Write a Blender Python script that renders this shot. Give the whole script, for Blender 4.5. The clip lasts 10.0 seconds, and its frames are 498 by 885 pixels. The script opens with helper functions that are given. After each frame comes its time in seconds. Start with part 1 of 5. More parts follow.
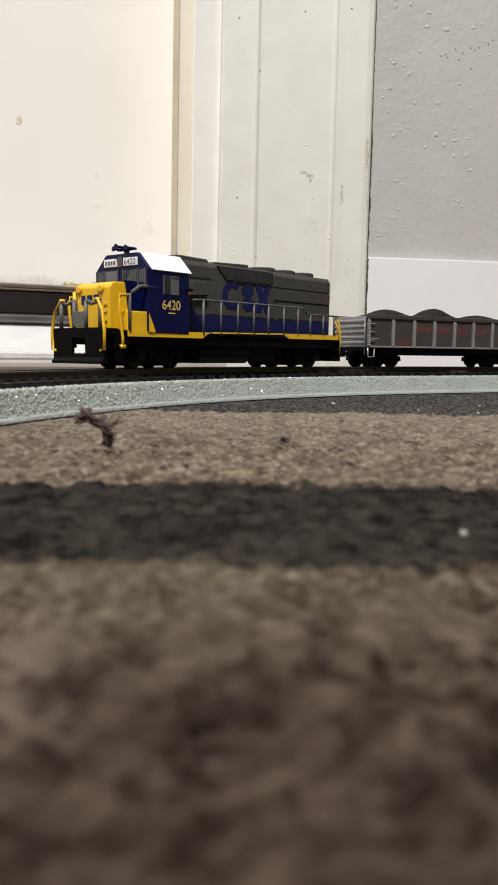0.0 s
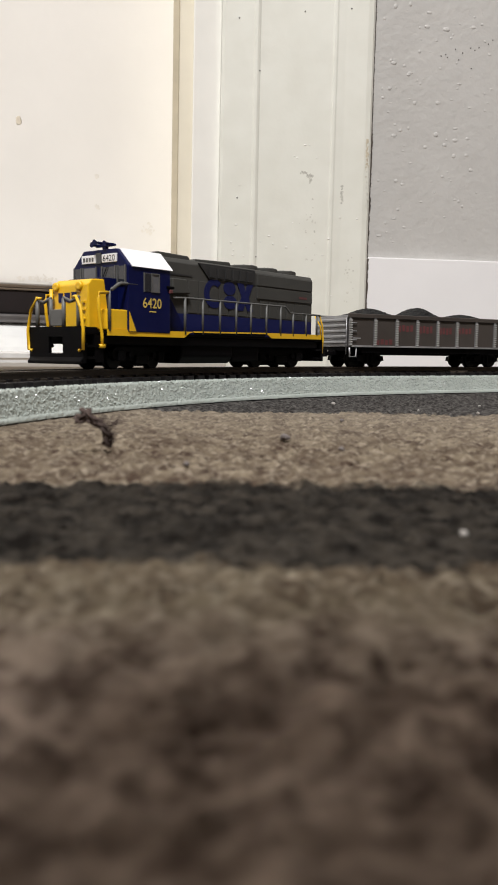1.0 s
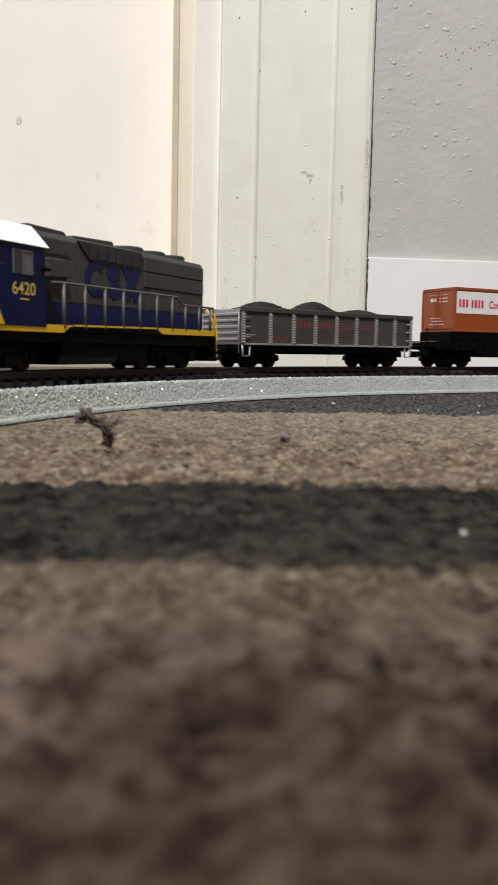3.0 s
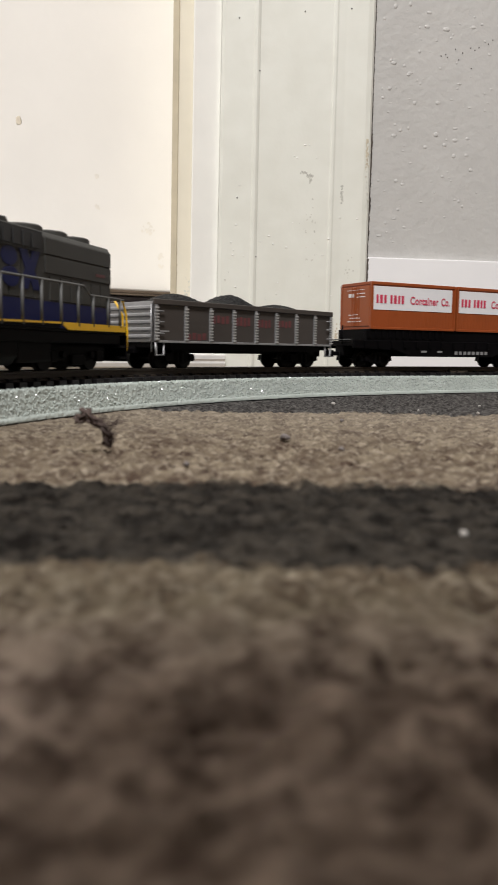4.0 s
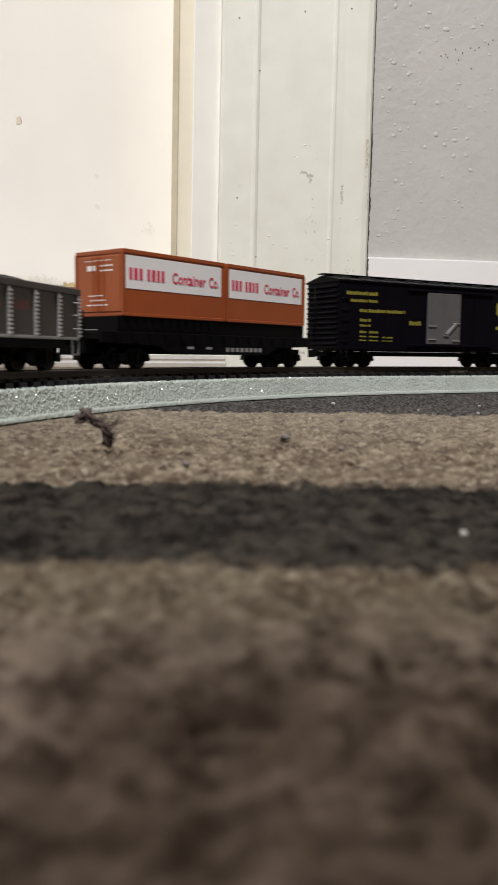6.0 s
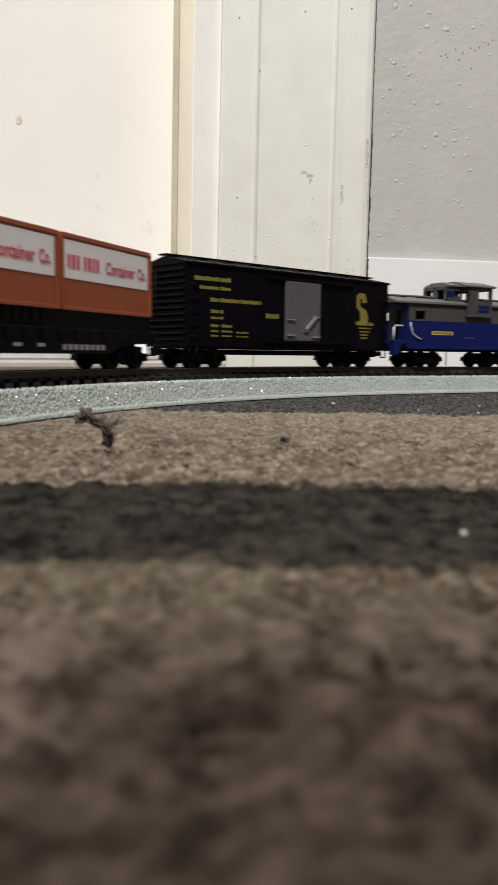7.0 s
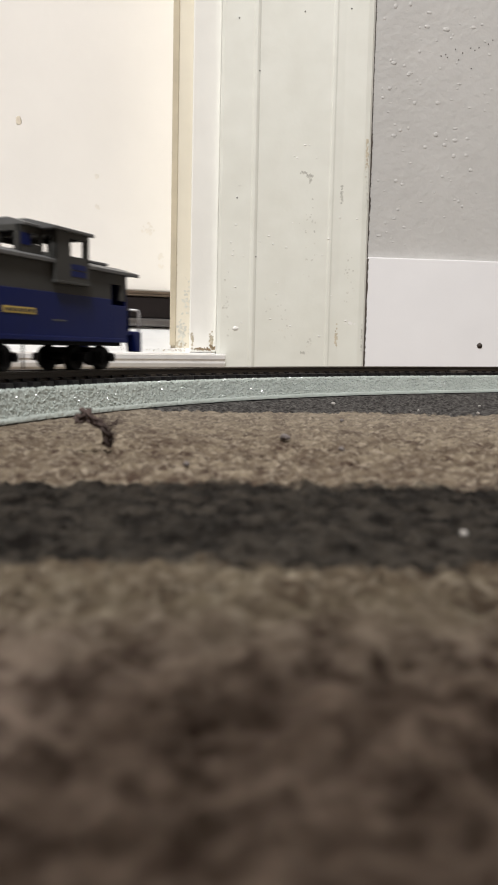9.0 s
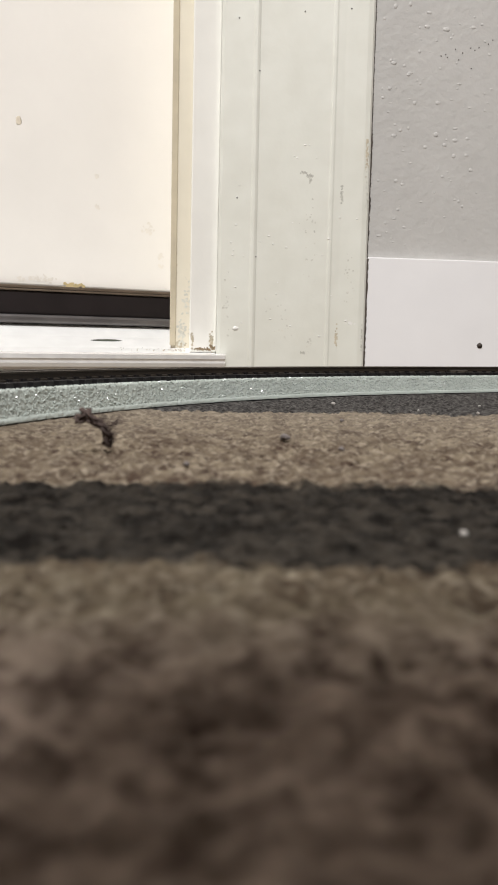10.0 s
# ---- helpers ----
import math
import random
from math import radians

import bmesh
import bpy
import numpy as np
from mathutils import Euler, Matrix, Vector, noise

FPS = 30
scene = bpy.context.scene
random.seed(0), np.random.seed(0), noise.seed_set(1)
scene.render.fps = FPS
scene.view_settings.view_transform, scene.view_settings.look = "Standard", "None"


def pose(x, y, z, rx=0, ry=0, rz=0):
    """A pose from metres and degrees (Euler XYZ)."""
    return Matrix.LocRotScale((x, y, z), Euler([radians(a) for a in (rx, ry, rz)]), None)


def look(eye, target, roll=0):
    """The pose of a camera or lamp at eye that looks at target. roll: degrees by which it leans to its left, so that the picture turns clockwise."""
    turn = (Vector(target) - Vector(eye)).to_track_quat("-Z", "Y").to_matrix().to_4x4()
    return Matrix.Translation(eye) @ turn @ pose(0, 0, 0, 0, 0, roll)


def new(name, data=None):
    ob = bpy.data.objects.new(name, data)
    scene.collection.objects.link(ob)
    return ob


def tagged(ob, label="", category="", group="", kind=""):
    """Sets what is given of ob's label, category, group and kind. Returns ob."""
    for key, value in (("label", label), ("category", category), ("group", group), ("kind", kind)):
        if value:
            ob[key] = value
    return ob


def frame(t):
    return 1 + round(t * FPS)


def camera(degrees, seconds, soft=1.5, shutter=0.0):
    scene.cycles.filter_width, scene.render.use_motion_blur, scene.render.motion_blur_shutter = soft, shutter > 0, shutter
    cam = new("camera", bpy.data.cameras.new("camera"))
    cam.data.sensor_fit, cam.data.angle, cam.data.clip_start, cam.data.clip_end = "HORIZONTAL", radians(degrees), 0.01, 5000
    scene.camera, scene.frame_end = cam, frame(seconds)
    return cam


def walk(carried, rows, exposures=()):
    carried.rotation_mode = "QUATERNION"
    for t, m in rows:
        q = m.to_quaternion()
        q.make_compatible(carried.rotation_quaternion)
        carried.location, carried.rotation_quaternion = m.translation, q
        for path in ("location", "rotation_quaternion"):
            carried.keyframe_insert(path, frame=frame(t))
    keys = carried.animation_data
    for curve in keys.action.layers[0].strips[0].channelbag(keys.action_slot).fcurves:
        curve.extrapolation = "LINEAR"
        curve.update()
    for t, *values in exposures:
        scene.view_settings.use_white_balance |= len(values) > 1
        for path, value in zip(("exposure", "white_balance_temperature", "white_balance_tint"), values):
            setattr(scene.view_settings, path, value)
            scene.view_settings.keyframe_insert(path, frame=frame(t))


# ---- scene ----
# ---- camera and its place ----
EYE = (0.0, 0.0, 0.01355)
cam = camera(35.07, 10.0, 1.5, 0.5)
AIM = look(EYE, (0.0, 1.0, EYE[2] - math.tan(radians(6.45))), 0.63)
walk(cam, [(0.0, AIM), (10.0, AIM)])
cam.data.dof.use_dof = True
cam.data.dof.focus_distance = 0.27
cam.data.dof.aperture_fstop = 76.0

# ---- light ----
world = bpy.data.worlds.new("room_world")
scene.world = world
world.use_nodes = True
world.node_tree.nodes["Background"].inputs[0].default_value = (0.9, 0.95, 1.0, 1)
world.node_tree.nodes["Background"].inputs[1].default_value = 0.01
scene.view_settings.exposure = 0.0

lamp_data = bpy.data.lights.new("ceiling_lamp_light", "AREA")
lamp_data.shape, lamp_data.size, lamp_data.energy, lamp_data.color = "DISK", 0.5, 118.0, (0.985, 0.975, 0.965)
lamp_ob = new("ceiling_lamp_light", lamp_data)
lamp_ob.matrix_basis = pose(-0.10, -1.15, 2.25)


# ---- materials ----
def mat(name, col, rough=0.5, metal=0.0, var=0.12, scale=400.0, bump=0.0, bscale=2500.0, spec=0.5, dirt=None, coat=0.0):
    m = bpy.data.materials.new(name)
    m.use_nodes = True
    nt = m.node_tree
    bs = nt.nodes["Principled BSDF"]
    bs.inputs["Roughness"].default_value = rough
    bs.inputs["Metallic"].default_value = metal
    bs.inputs["Specular IOR Level"].default_value = spec
    bs.inputs["Coat Weight"].default_value = coat
    co = nt.nodes.new("ShaderNodeTexCoord")
    n1 = nt.nodes.new("ShaderNodeTexNoise")
    n1.inputs["Scale"].default_value, n1.inputs["Detail"].default_value = scale, 6
    nt.links.new(co.outputs["Object"], n1.inputs["Vector"])
    n2 = nt.nodes.new("ShaderNodeTexNoise")
    n2.inputs["Scale"].default_value, n2.inputs["Detail"].default_value = scale * 0.13, 4
    nt.links.new(co.outputs["Object"], n2.inputs["Vector"])
    mix = nt.nodes.new("ShaderNodeMix")
    mix.data_type = "RGBA"
    dark = dirt or tuple(c * (1 - 2 * var) for c in col)
    mix.inputs["A"].default_value = (*dark, 1)
    mix.inputs["B"].default_value = (*[min(1, c * (1 + var * 0.6)) for c in col], 1)
    mm = nt.nodes.new("ShaderNodeMath")
    mm.operation = "MULTIPLY_ADD"
    nt.links.new(n1.outputs["Fac"], mm.inputs[0])
    mm.inputs[1].default_value = 0.6
    nt.links.new(n2.outputs["Fac"], mm.inputs[2])
    ramp = nt.nodes.new("ShaderNodeMapRange")
    ramp.inputs["From Min"].default_value, ramp.inputs["From Max"].default_value = 0.45, 1.05
    nt.links.new(mm.outputs[0], ramp.inputs["Value"])
    nt.links.new(ramp.outputs[0], mix.inputs["Factor"])
    nt.links.new(mix.outputs["Result"], bs.inputs["Base Color"])
    rr = nt.nodes.new("ShaderNodeMapRange")
    rr.inputs["To Min"].default_value, rr.inputs["To Max"].default_value = max(0.02, rough - 0.08), min(1, rough + 0.1)
    nt.links.new(n1.outputs["Fac"], rr.inputs["Value"])
    nt.links.new(rr.outputs[0], bs.inputs["Roughness"])
    if bump:
        nb = nt.nodes.new("ShaderNodeTexNoise")
        nb.inputs["Scale"].default_value, nb.inputs["Detail"].default_value = bscale, 5
        nt.links.new(co.outputs["Object"], nb.inputs["Vector"])
        b = nt.nodes.new("ShaderNodeBump")
        b.inputs["Strength"].default_value, b.inputs["Distance"].default_value = 1.0, bump
        nt.links.new(nb.outputs["Fac"], b.inputs["Height"])
        nt.links.new(b.outputs[0], bs.inputs["Normal"])
    return m


def carpet_mat():
    m = bpy.data.materials.new("striped_carpet")
    m.use_nodes = True
    nt, L = m.node_tree, m.node_tree.links
    bs = nt.nodes["Principled BSDF"]
    bs.inputs["Roughness"].default_value = 0.95
    bs.inputs["Specular IOR Level"].default_value = 0.05
    bs.inputs["Sheen Weight"].default_value = 0.02
    geo = nt.nodes.new("ShaderNodeNewGeometry")
    sep = nt.nodes.new("ShaderNodeSeparateXYZ")

    def nz(scale, detail):
        n = nt.nodes.new("ShaderNodeTexNoise")
        n.inputs["Scale"].default_value, n.inputs["Detail"].default_value = scale, detail
        L.new(geo.outputs["Position"], n.inputs["Vector"])
        return n

    def mth(op, a, b=0.0, c=0.0):
        n = nt.nodes.new("ShaderNodeMath")
        n.operation = op
        for i, v in enumerate((a, b, c)):
            if isinstance(v, (int, float)):
                n.inputs[i].default_value = v
            else:
                L.new(v, n.inputs[i])
        return n.outputs[0]

    L.new(geo.outputs["Position"], sep.inputs[0])
    wob = nz(420.0, 3)
    y = mth("ADD", sep.outputs["Y"], mth("MULTIPLY_ADD", wob.outputs["Fac"], 0.0070, -0.0035))

    def rng(v, lo, hi):
        n = nt.nodes.new("ShaderNodeMapRange")
        n.inputs["From Min"].default_value, n.inputs["From Max"].default_value = lo, hi
        L.new(v, n.inputs["Value"])
        return n.outputs[0]

    def band(lo, hi):
        a = rng(y, lo - 0.0012, lo + 0.0012)
        b = rng(y, hi + 0.0015, hi - 0.0015)
        return mth("MULTIPLY", a, b)

    stripes = mth("MAXIMUM", band(0.0540, 0.0880), mth("MAXIMUM", band(0.196, 0.306), band(-0.09, -0.06)))
    fine, mid, big = nz(820.0, 5), nz(360.0, 5), nz(105.0, 3)

    def mix(fac, a, b):
        n = nt.nodes.new("ShaderNodeMix")
        n.data_type = "RGBA"
        if isinstance(fac, float):
            n.inputs["Factor"].default_value = fac
        else:
            L.new(fac, n.inputs["Factor"])
        for k, v in (("A", a), ("B", b)):
            if isinstance(v, tuple):
                n.inputs[k].default_value = (*v, 1)
            else:
                L.new(v, n.inputs[k])
        return n.outputs["Result"]

    tan = mix(rng(mid.outputs["Fac"], 0.36, 0.64), (0.046, 0.030, 0.022), (0.160, 0.129, 0.092))
    tan = mix(rng(fine.outputs["Fac"], 0.48, 0.72), tan, (0.27, 0.228, 0.176))
    tan = mix(mth("MULTIPLY", rng(big.outputs["Fac"], 0.42, 0.66), 0.42), tan, (0.058, 0.039, 0.027))
    tan = mix(mth("MULTIPLY", rng(y, 0.12, 0.20), 0.35), tan, (0.27, 0.235, 0.19))
    # browner front band, its colour lightened to offset the shade cast there
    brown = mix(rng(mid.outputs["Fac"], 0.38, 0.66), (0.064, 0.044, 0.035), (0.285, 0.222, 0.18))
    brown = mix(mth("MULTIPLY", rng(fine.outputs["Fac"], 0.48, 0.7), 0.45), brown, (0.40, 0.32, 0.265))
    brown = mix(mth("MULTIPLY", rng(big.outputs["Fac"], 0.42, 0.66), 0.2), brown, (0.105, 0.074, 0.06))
    # olive before the dark stripe, darkened in colour to tone down the light there
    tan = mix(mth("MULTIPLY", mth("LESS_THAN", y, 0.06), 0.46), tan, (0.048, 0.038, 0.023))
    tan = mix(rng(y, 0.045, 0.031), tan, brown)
    grey = mix(rng(mid.outputs["Fac"], 0.4, 0.62), (0.0058, 0.0047, 0.0038), (0.031, 0.026, 0.0208))
    grey = mix(mth("MULTIPLY", rng(big.outputs["Fac"], 0.45, 0.62), 0.5), grey, (0.010, 0.0085, 0.007))
    grey = mix(mth("MULTIPLY", rng(fine.outputs["Fac"], 0.5, 0.8), 0.4), grey, (0.058, 0.052, 0.045))
    # far stripe: the same grey made paler, its stronger light put into colour
    pale = mix(rng(fine.outputs["Fac"], 0.4, 0.75), (0.022, 0.020, 0.019), (0.115, 0.108, 0.102))
    grey = mix(mth("GREATER_THAN", y, 0.15), grey, pale)
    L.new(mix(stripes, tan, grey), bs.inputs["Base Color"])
    b = nt.nodes.new("ShaderNodeBump")
    b.inputs["Strength"].default_value, b.inputs["Distance"].default_value = 0.8, 0.0006
    L.new(fine.outputs["Fac"], b.inputs["Height"])
    L.new(b.outputs[0], bs.inputs["Normal"])
    return m


def ballast_mat():
    """Pale plastic moulded as fine grit: every grain is a small flat facet with its own tilt."""
    m = mat("grey_plastic_ballast", (0.39, 0.43, 0.40), 0.4, var=0.08, scale=900, bump=0.00035, bscale=1100, spec=0.4, coat=0.3)
    m.node_tree.nodes["Principled BSDF"].inputs["Coat Roughness"].default_value = 0.17
    m.node_tree.nodes["Principled BSDF"].inputs["Coat IOR"].default_value = 2.1
    nt, L = m.node_tree, m.node_tree.links
    bs = nt.nodes["Principled BSDF"]
    geo = nt.nodes.new("ShaderNodeNewGeometry")
    vo = nt.nodes.new("ShaderNodeTexVoronoi")
    vo.inputs["Scale"].default_value = 1500.0
    L.new(geo.outputs["Position"], vo.inputs["Vector"])
    a = nt.nodes.new("ShaderNodeVectorMath")
    a.operation = "SUBTRACT"
    a.inputs[1].default_value = (0.5, 0.5, 0.5)
    L.new(vo.outputs["Color"], a.inputs[0])
    b = nt.nodes.new("ShaderNodeVectorMath")
    b.operation = "MULTIPLY_ADD"
    b.inputs[1].default_value = (0.6, 0.6, 0.6)
    L.new(a.outputs[0], b.inputs[0])
    L.new(geo.outputs["Normal"], b.inputs[2])
    c = nt.nodes.new("ShaderNodeVectorMath")
    c.operation = "NORMALIZE"
    L.new(b.outputs[0], c.inputs[0])
    L.new(c.outputs[0], bs.inputs["Coat Normal"])
    grains = nt.nodes.new("ShaderNodeTexVoronoi")
    grains.feature = "SMOOTH_F1"
    grains.inputs["Scale"].default_value, grains.inputs["Smoothness"].default_value = 1050.0, 0.35
    L.new(geo.outputs["Position"], grains.inputs["Vector"])
    lump = nt.nodes.new("ShaderNodeBump")
    lump.invert = True
    lump.inputs["Strength"].default_value, lump.inputs["Distance"].default_value = 0.7, 0.00035
    L.new(grains.outputs["Distance"], lump.inputs["Height"])
    L.new(lump.outputs[0], bs.inputs["Normal"])
    return m


M_CARPET = carpet_mat()
M_DOOR = mat("cream_door_paint", (0.90, 0.872, 0.825), 0.42, var=0.03, scale=30, bump=0.00012, bscale=260)
M_DOORSPOT = mat("smudged_door_paint", (0.86, 0.82, 0.75), 0.45, var=0.06, scale=300)
M_SPOT = mat("stained_door_paint", (0.77, 0.69, 0.57), 0.45, var=0.1, scale=300)
M_TRIM = mat("white_gloss_trim_paint", (0.735, 0.738, 0.682), 0.33, var=0.06, scale=70, dirt=(0.66, 0.655, 0.59), bump=0.00025, bscale=120)
M_JAMB = mat("yellowed_jamb_paint", (0.77, 0.72, 0.61), 0.40, var=0.06, scale=50, bump=0.0002, bscale=160)
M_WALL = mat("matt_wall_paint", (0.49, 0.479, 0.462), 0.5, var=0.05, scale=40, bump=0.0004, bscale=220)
M_BASE = mat("white_vinyl_base", (0.80, 0.79, 0.80), 0.38, var=0.03, scale=40, bump=0.0001, bscale=90)
M_UNSEENWALL = mat("dark_unseen_wall", (0.16, 0.12, 0.085), 0.6, var=0.2, scale=12)
M_CEIL = mat("ceiling_paint", (0.6, 0.59, 0.57), 0.8, var=0.03, scale=10)
M_JAMBW = mat("white_jamb_paint", (0.92, 0.91, 0.865), 0.33, var=0.04, scale=60, bump=0.0002, bscale=120)
M_FOAM = mat("tan_foam_weatherstrip", (0.60, 0.53, 0.40), 0.8, var=0.12, scale=120)
M_ALU = mat("worn_aluminium", (0.92, 0.91, 0.90), 0.2, 0.6, var=0.08, scale=200, bump=0.00005, bscale=700)
M_SILLTOP = mat("bare_metal_sill", (0.90, 0.90, 0.89), 0.34, 0.25, var=0.05, scale=120, bump=0.00008, bscale=400)
M_RUBBER = mat("dark_rubber_sweep", (0.016, 0.012, 0.012), 0.5, var=0.2, scale=90, spec=0.2)
M_BROWN = mat("brown_weatherstrip", (0.11, 0.08, 0.055), 0.5, var=0.2, scale=90)
M_STEEL = mat("grey_sweep_metal", (0.16, 0.15, 0.15), 0.38, 0.7, var=0.15, scale=90)
M_GRIME = mat("brown_grime", (0.30, 0.22, 0.13), 0.8, var=0.3, scale=600)
M_GREEN = mat("green_grey_chip", (0.09, 0.10, 0.08), 0.7, var=0.3, scale=400)
M_DIRT = mat("grey_olive_dirt", (0.675, 0.665, 0.60), 0.6, var=0.2, scale=500)
M_GREYDIRT = mat("grey_scuff", (0.52, 0.51, 0.46), 0.6, var=0.2, scale=500)
M_TANDIRT = mat("tan_dirt", (0.58, 0.51, 0.39), 0.6, var=0.2, scale=500)
M_DARK = mat("dark_gap_caulk", (0.07, 0.055, 0.045), 0.8, var=0.3, scale=300)
M_CHIP = mat("paint_blister", (0.80, 0.79, 0.76), 0.3, var=0.05, scale=100)
M_BALLAST = ballast_mat()
M_GRAIN = mat("pale_grey_plastic_grain", (0.42, 0.46, 0.43), 0.12, var=0.05, scale=900, spec=0.9)
M_TIE = mat("black_plastic_ties", (0.009, 0.008, 0.0085), 0.5, var=0.2, spec=0.25)
M_RAIL = mat("blackened_steel_rail", (0.05, 0.040, 0.031), 0.45, 0.6, var=0.2)
M_RAILTOP = mat("worn_rail_head", (0.42, 0.38, 0.34), 0.3, 1.0, var=0.2)
M_BLACK = mat("black_plastic", (0.0034, 0.0031, 0.0036), 0.45, var=0.2, scale=500, spec=0.05)
M_WHEEL = mat("black_wheel_metal", (0.005, 0.0048, 0.005), 0.45, 0.1, var=0.2, spec=0.15)
M_BLUE = mat("navy_blue_plastic", (0.0027, 0.0050, 0.047), 0.34, var=0.10, scale=500, bump=0.00001, spec=0.18)
M_GREY = mat("engine_grey_plastic", (0.061, 0.060, 0.056), 0.5, var=0.10, scale=500, bump=0.00001, spec=0.15)
M_DGREY = mat("dark_grille_grey", (0.020, 0.020, 0.021), 0.6, var=0.2, scale=900)
M_RAILGREY = mat("grey_handrail_plastic", (0.095, 0.095, 0.092), 0.5, var=0.08)
M_YELLOW = mat("bright_yellow_paint", (0.78, 0.46, 0.012), 0.38, var=0.07, scale=500)
M_WHITE = mat("white_plastic", (0.82, 0.82, 0.84), 0.38, var=0.03)
M_LETTER = mat("yellow_print", (0.62, 0.46, 0.10), 0.5, var=0.1)
M_LOGO = mat("blue_print", (0.005, 0.0088, 0.072), 0.5, var=0.1, spec=0.25)
M_GLASS = mat("dark_window_glass", (0.02, 0.022, 0.028), 0.08, var=0.1, spec=0.7)
# opaque grey: reflection and the bright view through are put into its colour
M_BRIGHTPANE = mat("glass_with_painted_brightness", (0.12, 0.12, 0.13), 0.12, var=0.1)
M_GOND = mat("weathered_brown_grey_side", (0.052, 0.043, 0.038), 0.5, var=0.14, scale=300)
M_SILVER = mat("silver_rib_paint", (0.36, 0.36, 0.37), 0.38, 0.5, var=0.15, scale=800)
M_RIVET = mat("bright_silver_rivets", (0.58, 0.58, 0.58), 0.35, 0.4, var=0.15, scale=800)
M_RED = mat("faded_red_print", (0.13, 0.036, 0.038), 0.55, var=0.2, scale=900)
M_COAL = mat("moulded_coal", (0.006, 0.006, 0.0065), 0.6, spec=0.2, var=0.3, scale=1500, bump=0.0004, bscale=2200)
M_ORANGE = mat("orange_container_plastic", (0.275, 0.057, 0.011), 0.45, var=0.07, scale=500)
M_ORANGE2 = mat("orange_container_door", (0.29, 0.070, 0.018), 0.45, var=0.07, scale=500)
M_PANEL = mat("white_printed_panel", (0.74, 0.73, 0.745), 0.45, var=0.03)
M_REDTXT = mat("red_print", (0.55, 0.04, 0.09), 0.5, var=0.08)
M_BOX = mat("black_boxcar_plastic", (0.0034, 0.0029, 0.0050), 0.4, var=0.15, scale=500, bump=0.00001, spec=0.045)
M_BOXDOOR = mat("grey_boxcar_door", (0.12, 0.115, 0.12), 0.38, 0.3, var=0.08)
M_GOLD = mat("dull_yellow_print", (0.21, 0.185, 0.022), 0.55, var=0.15)
M_WARM = mat("caboose_roof_grey", (0.12, 0.12, 0.12), 0.45, var=0.1, spec=0.25)
M_SBLUE = mat("caboose_blue_plastic", (0.0045, 0.0105, 0.082), 0.42, var=0.08, spec=0.15)
M_SEAL = mat("old_yellow_sealant", (0.70, 0.56, 0.30), 0.6, var=0.2, scale=300)
M_CRUMB = mat("white_crumb", (0.30, 0.28, 0.26), 0.7, var=0.1)
M_LINT = mat("brown_lint", (0.07, 0.047, 0.04), 0.9, var=0.3)
M_PEB = mat("grey_grit", (0.14, 0.12, 0.115), 0.7, var=0.3)

MM = 0.001
# centre and radius of the near bend, its first angle, rail height and the straights, in millimetres
CX, CY, R, TH0, RAILTOP, STRAIGHT = 176.39, 84.81, 244.76, 2.0744, 9.22, 124.0


# ---- mesh helpers, in millimetres ----
def box(bm, x0, x1, y0, y1, z0, z1, bev=0.0):
    vs = [bm.verts.new((x * MM, y * MM, z * MM)) for x in (x0, x1) for y in (y0, y1) for z in (z0, z1)]
    fs = [bm.faces.new([vs[i] for i in q]) for q in ((0, 1, 3, 2), (4, 6, 7, 5), (0, 4, 5, 1), (2, 3, 7, 6), (0, 2, 6, 4), (1, 5, 7, 3))]
    if bev:
        es = list({e for f in fs for e in f.edges})
        bmesh.ops.bevel(bm, geom=es, offset=bev * MM, segments=2, affect="EDGES", profile=0.5)
    return vs


def prism(bm, pts, a0, a1, axis="y", bev=0.0):
    """A closed outline pushed from a0 to a1: along y it lies in (x, z), along x in (y, z), along z in (x, y)."""
    def at(p, a):
        q = {"y": (p[0], a, p[1]), "x": (a, p[0], p[1]), "z": (p[0], p[1], a)}[axis]
        return bm.verts.new([c * MM for c in q])
    A, B = [at(p, a0) for p in pts], [at(p, a1) for p in pts]
    fs = [bm.faces.new(A), bm.faces.new(B[::-1])]
    for i in range(len(pts)):
        j = (i + 1) % len(pts)
        fs.append(bm.faces.new((A[i], B[i], B[j], A[j])))
    if bev:
        bmesh.ops.bevel(bm, geom=list({e for f in fs for e in f.edges}), offset=bev * MM, segments=2, affect="EDGES", profile=0.5)
    bmesh.ops.recalc_face_normals(bm, faces=[f for f in fs if f.is_valid])


def tube(bm, pts, r, seg=6):
    """A round bar through the points."""
    pts = [Vector(p) * MM for p in pts]
    rings = []
    for i, p in enumerate(pts):
        d = (pts[min(i + 1, len(pts) - 1)] - pts[max(i - 1, 0)]).normalized()
        a = d.orthogonal().normalized() if abs(d.z) > 0.9 else d.cross(Vector((0, 0, 1))).normalized()
        b = d.cross(a)
        rings.append([bm.verts.new(p + (a * math.cos(t) + b * math.sin(t)) * r * MM) for t in (2 * math.pi * k / seg for k in range(seg))])
    for A, B in zip(rings, rings[1:]):
        for k in range(seg):
            bm.faces.new((A[k], A[(k + 1) % seg], B[(k + 1) % seg], B[k]))
    bm.faces.new(rings[0][::-1])
    bm.faces.new(rings[-1])


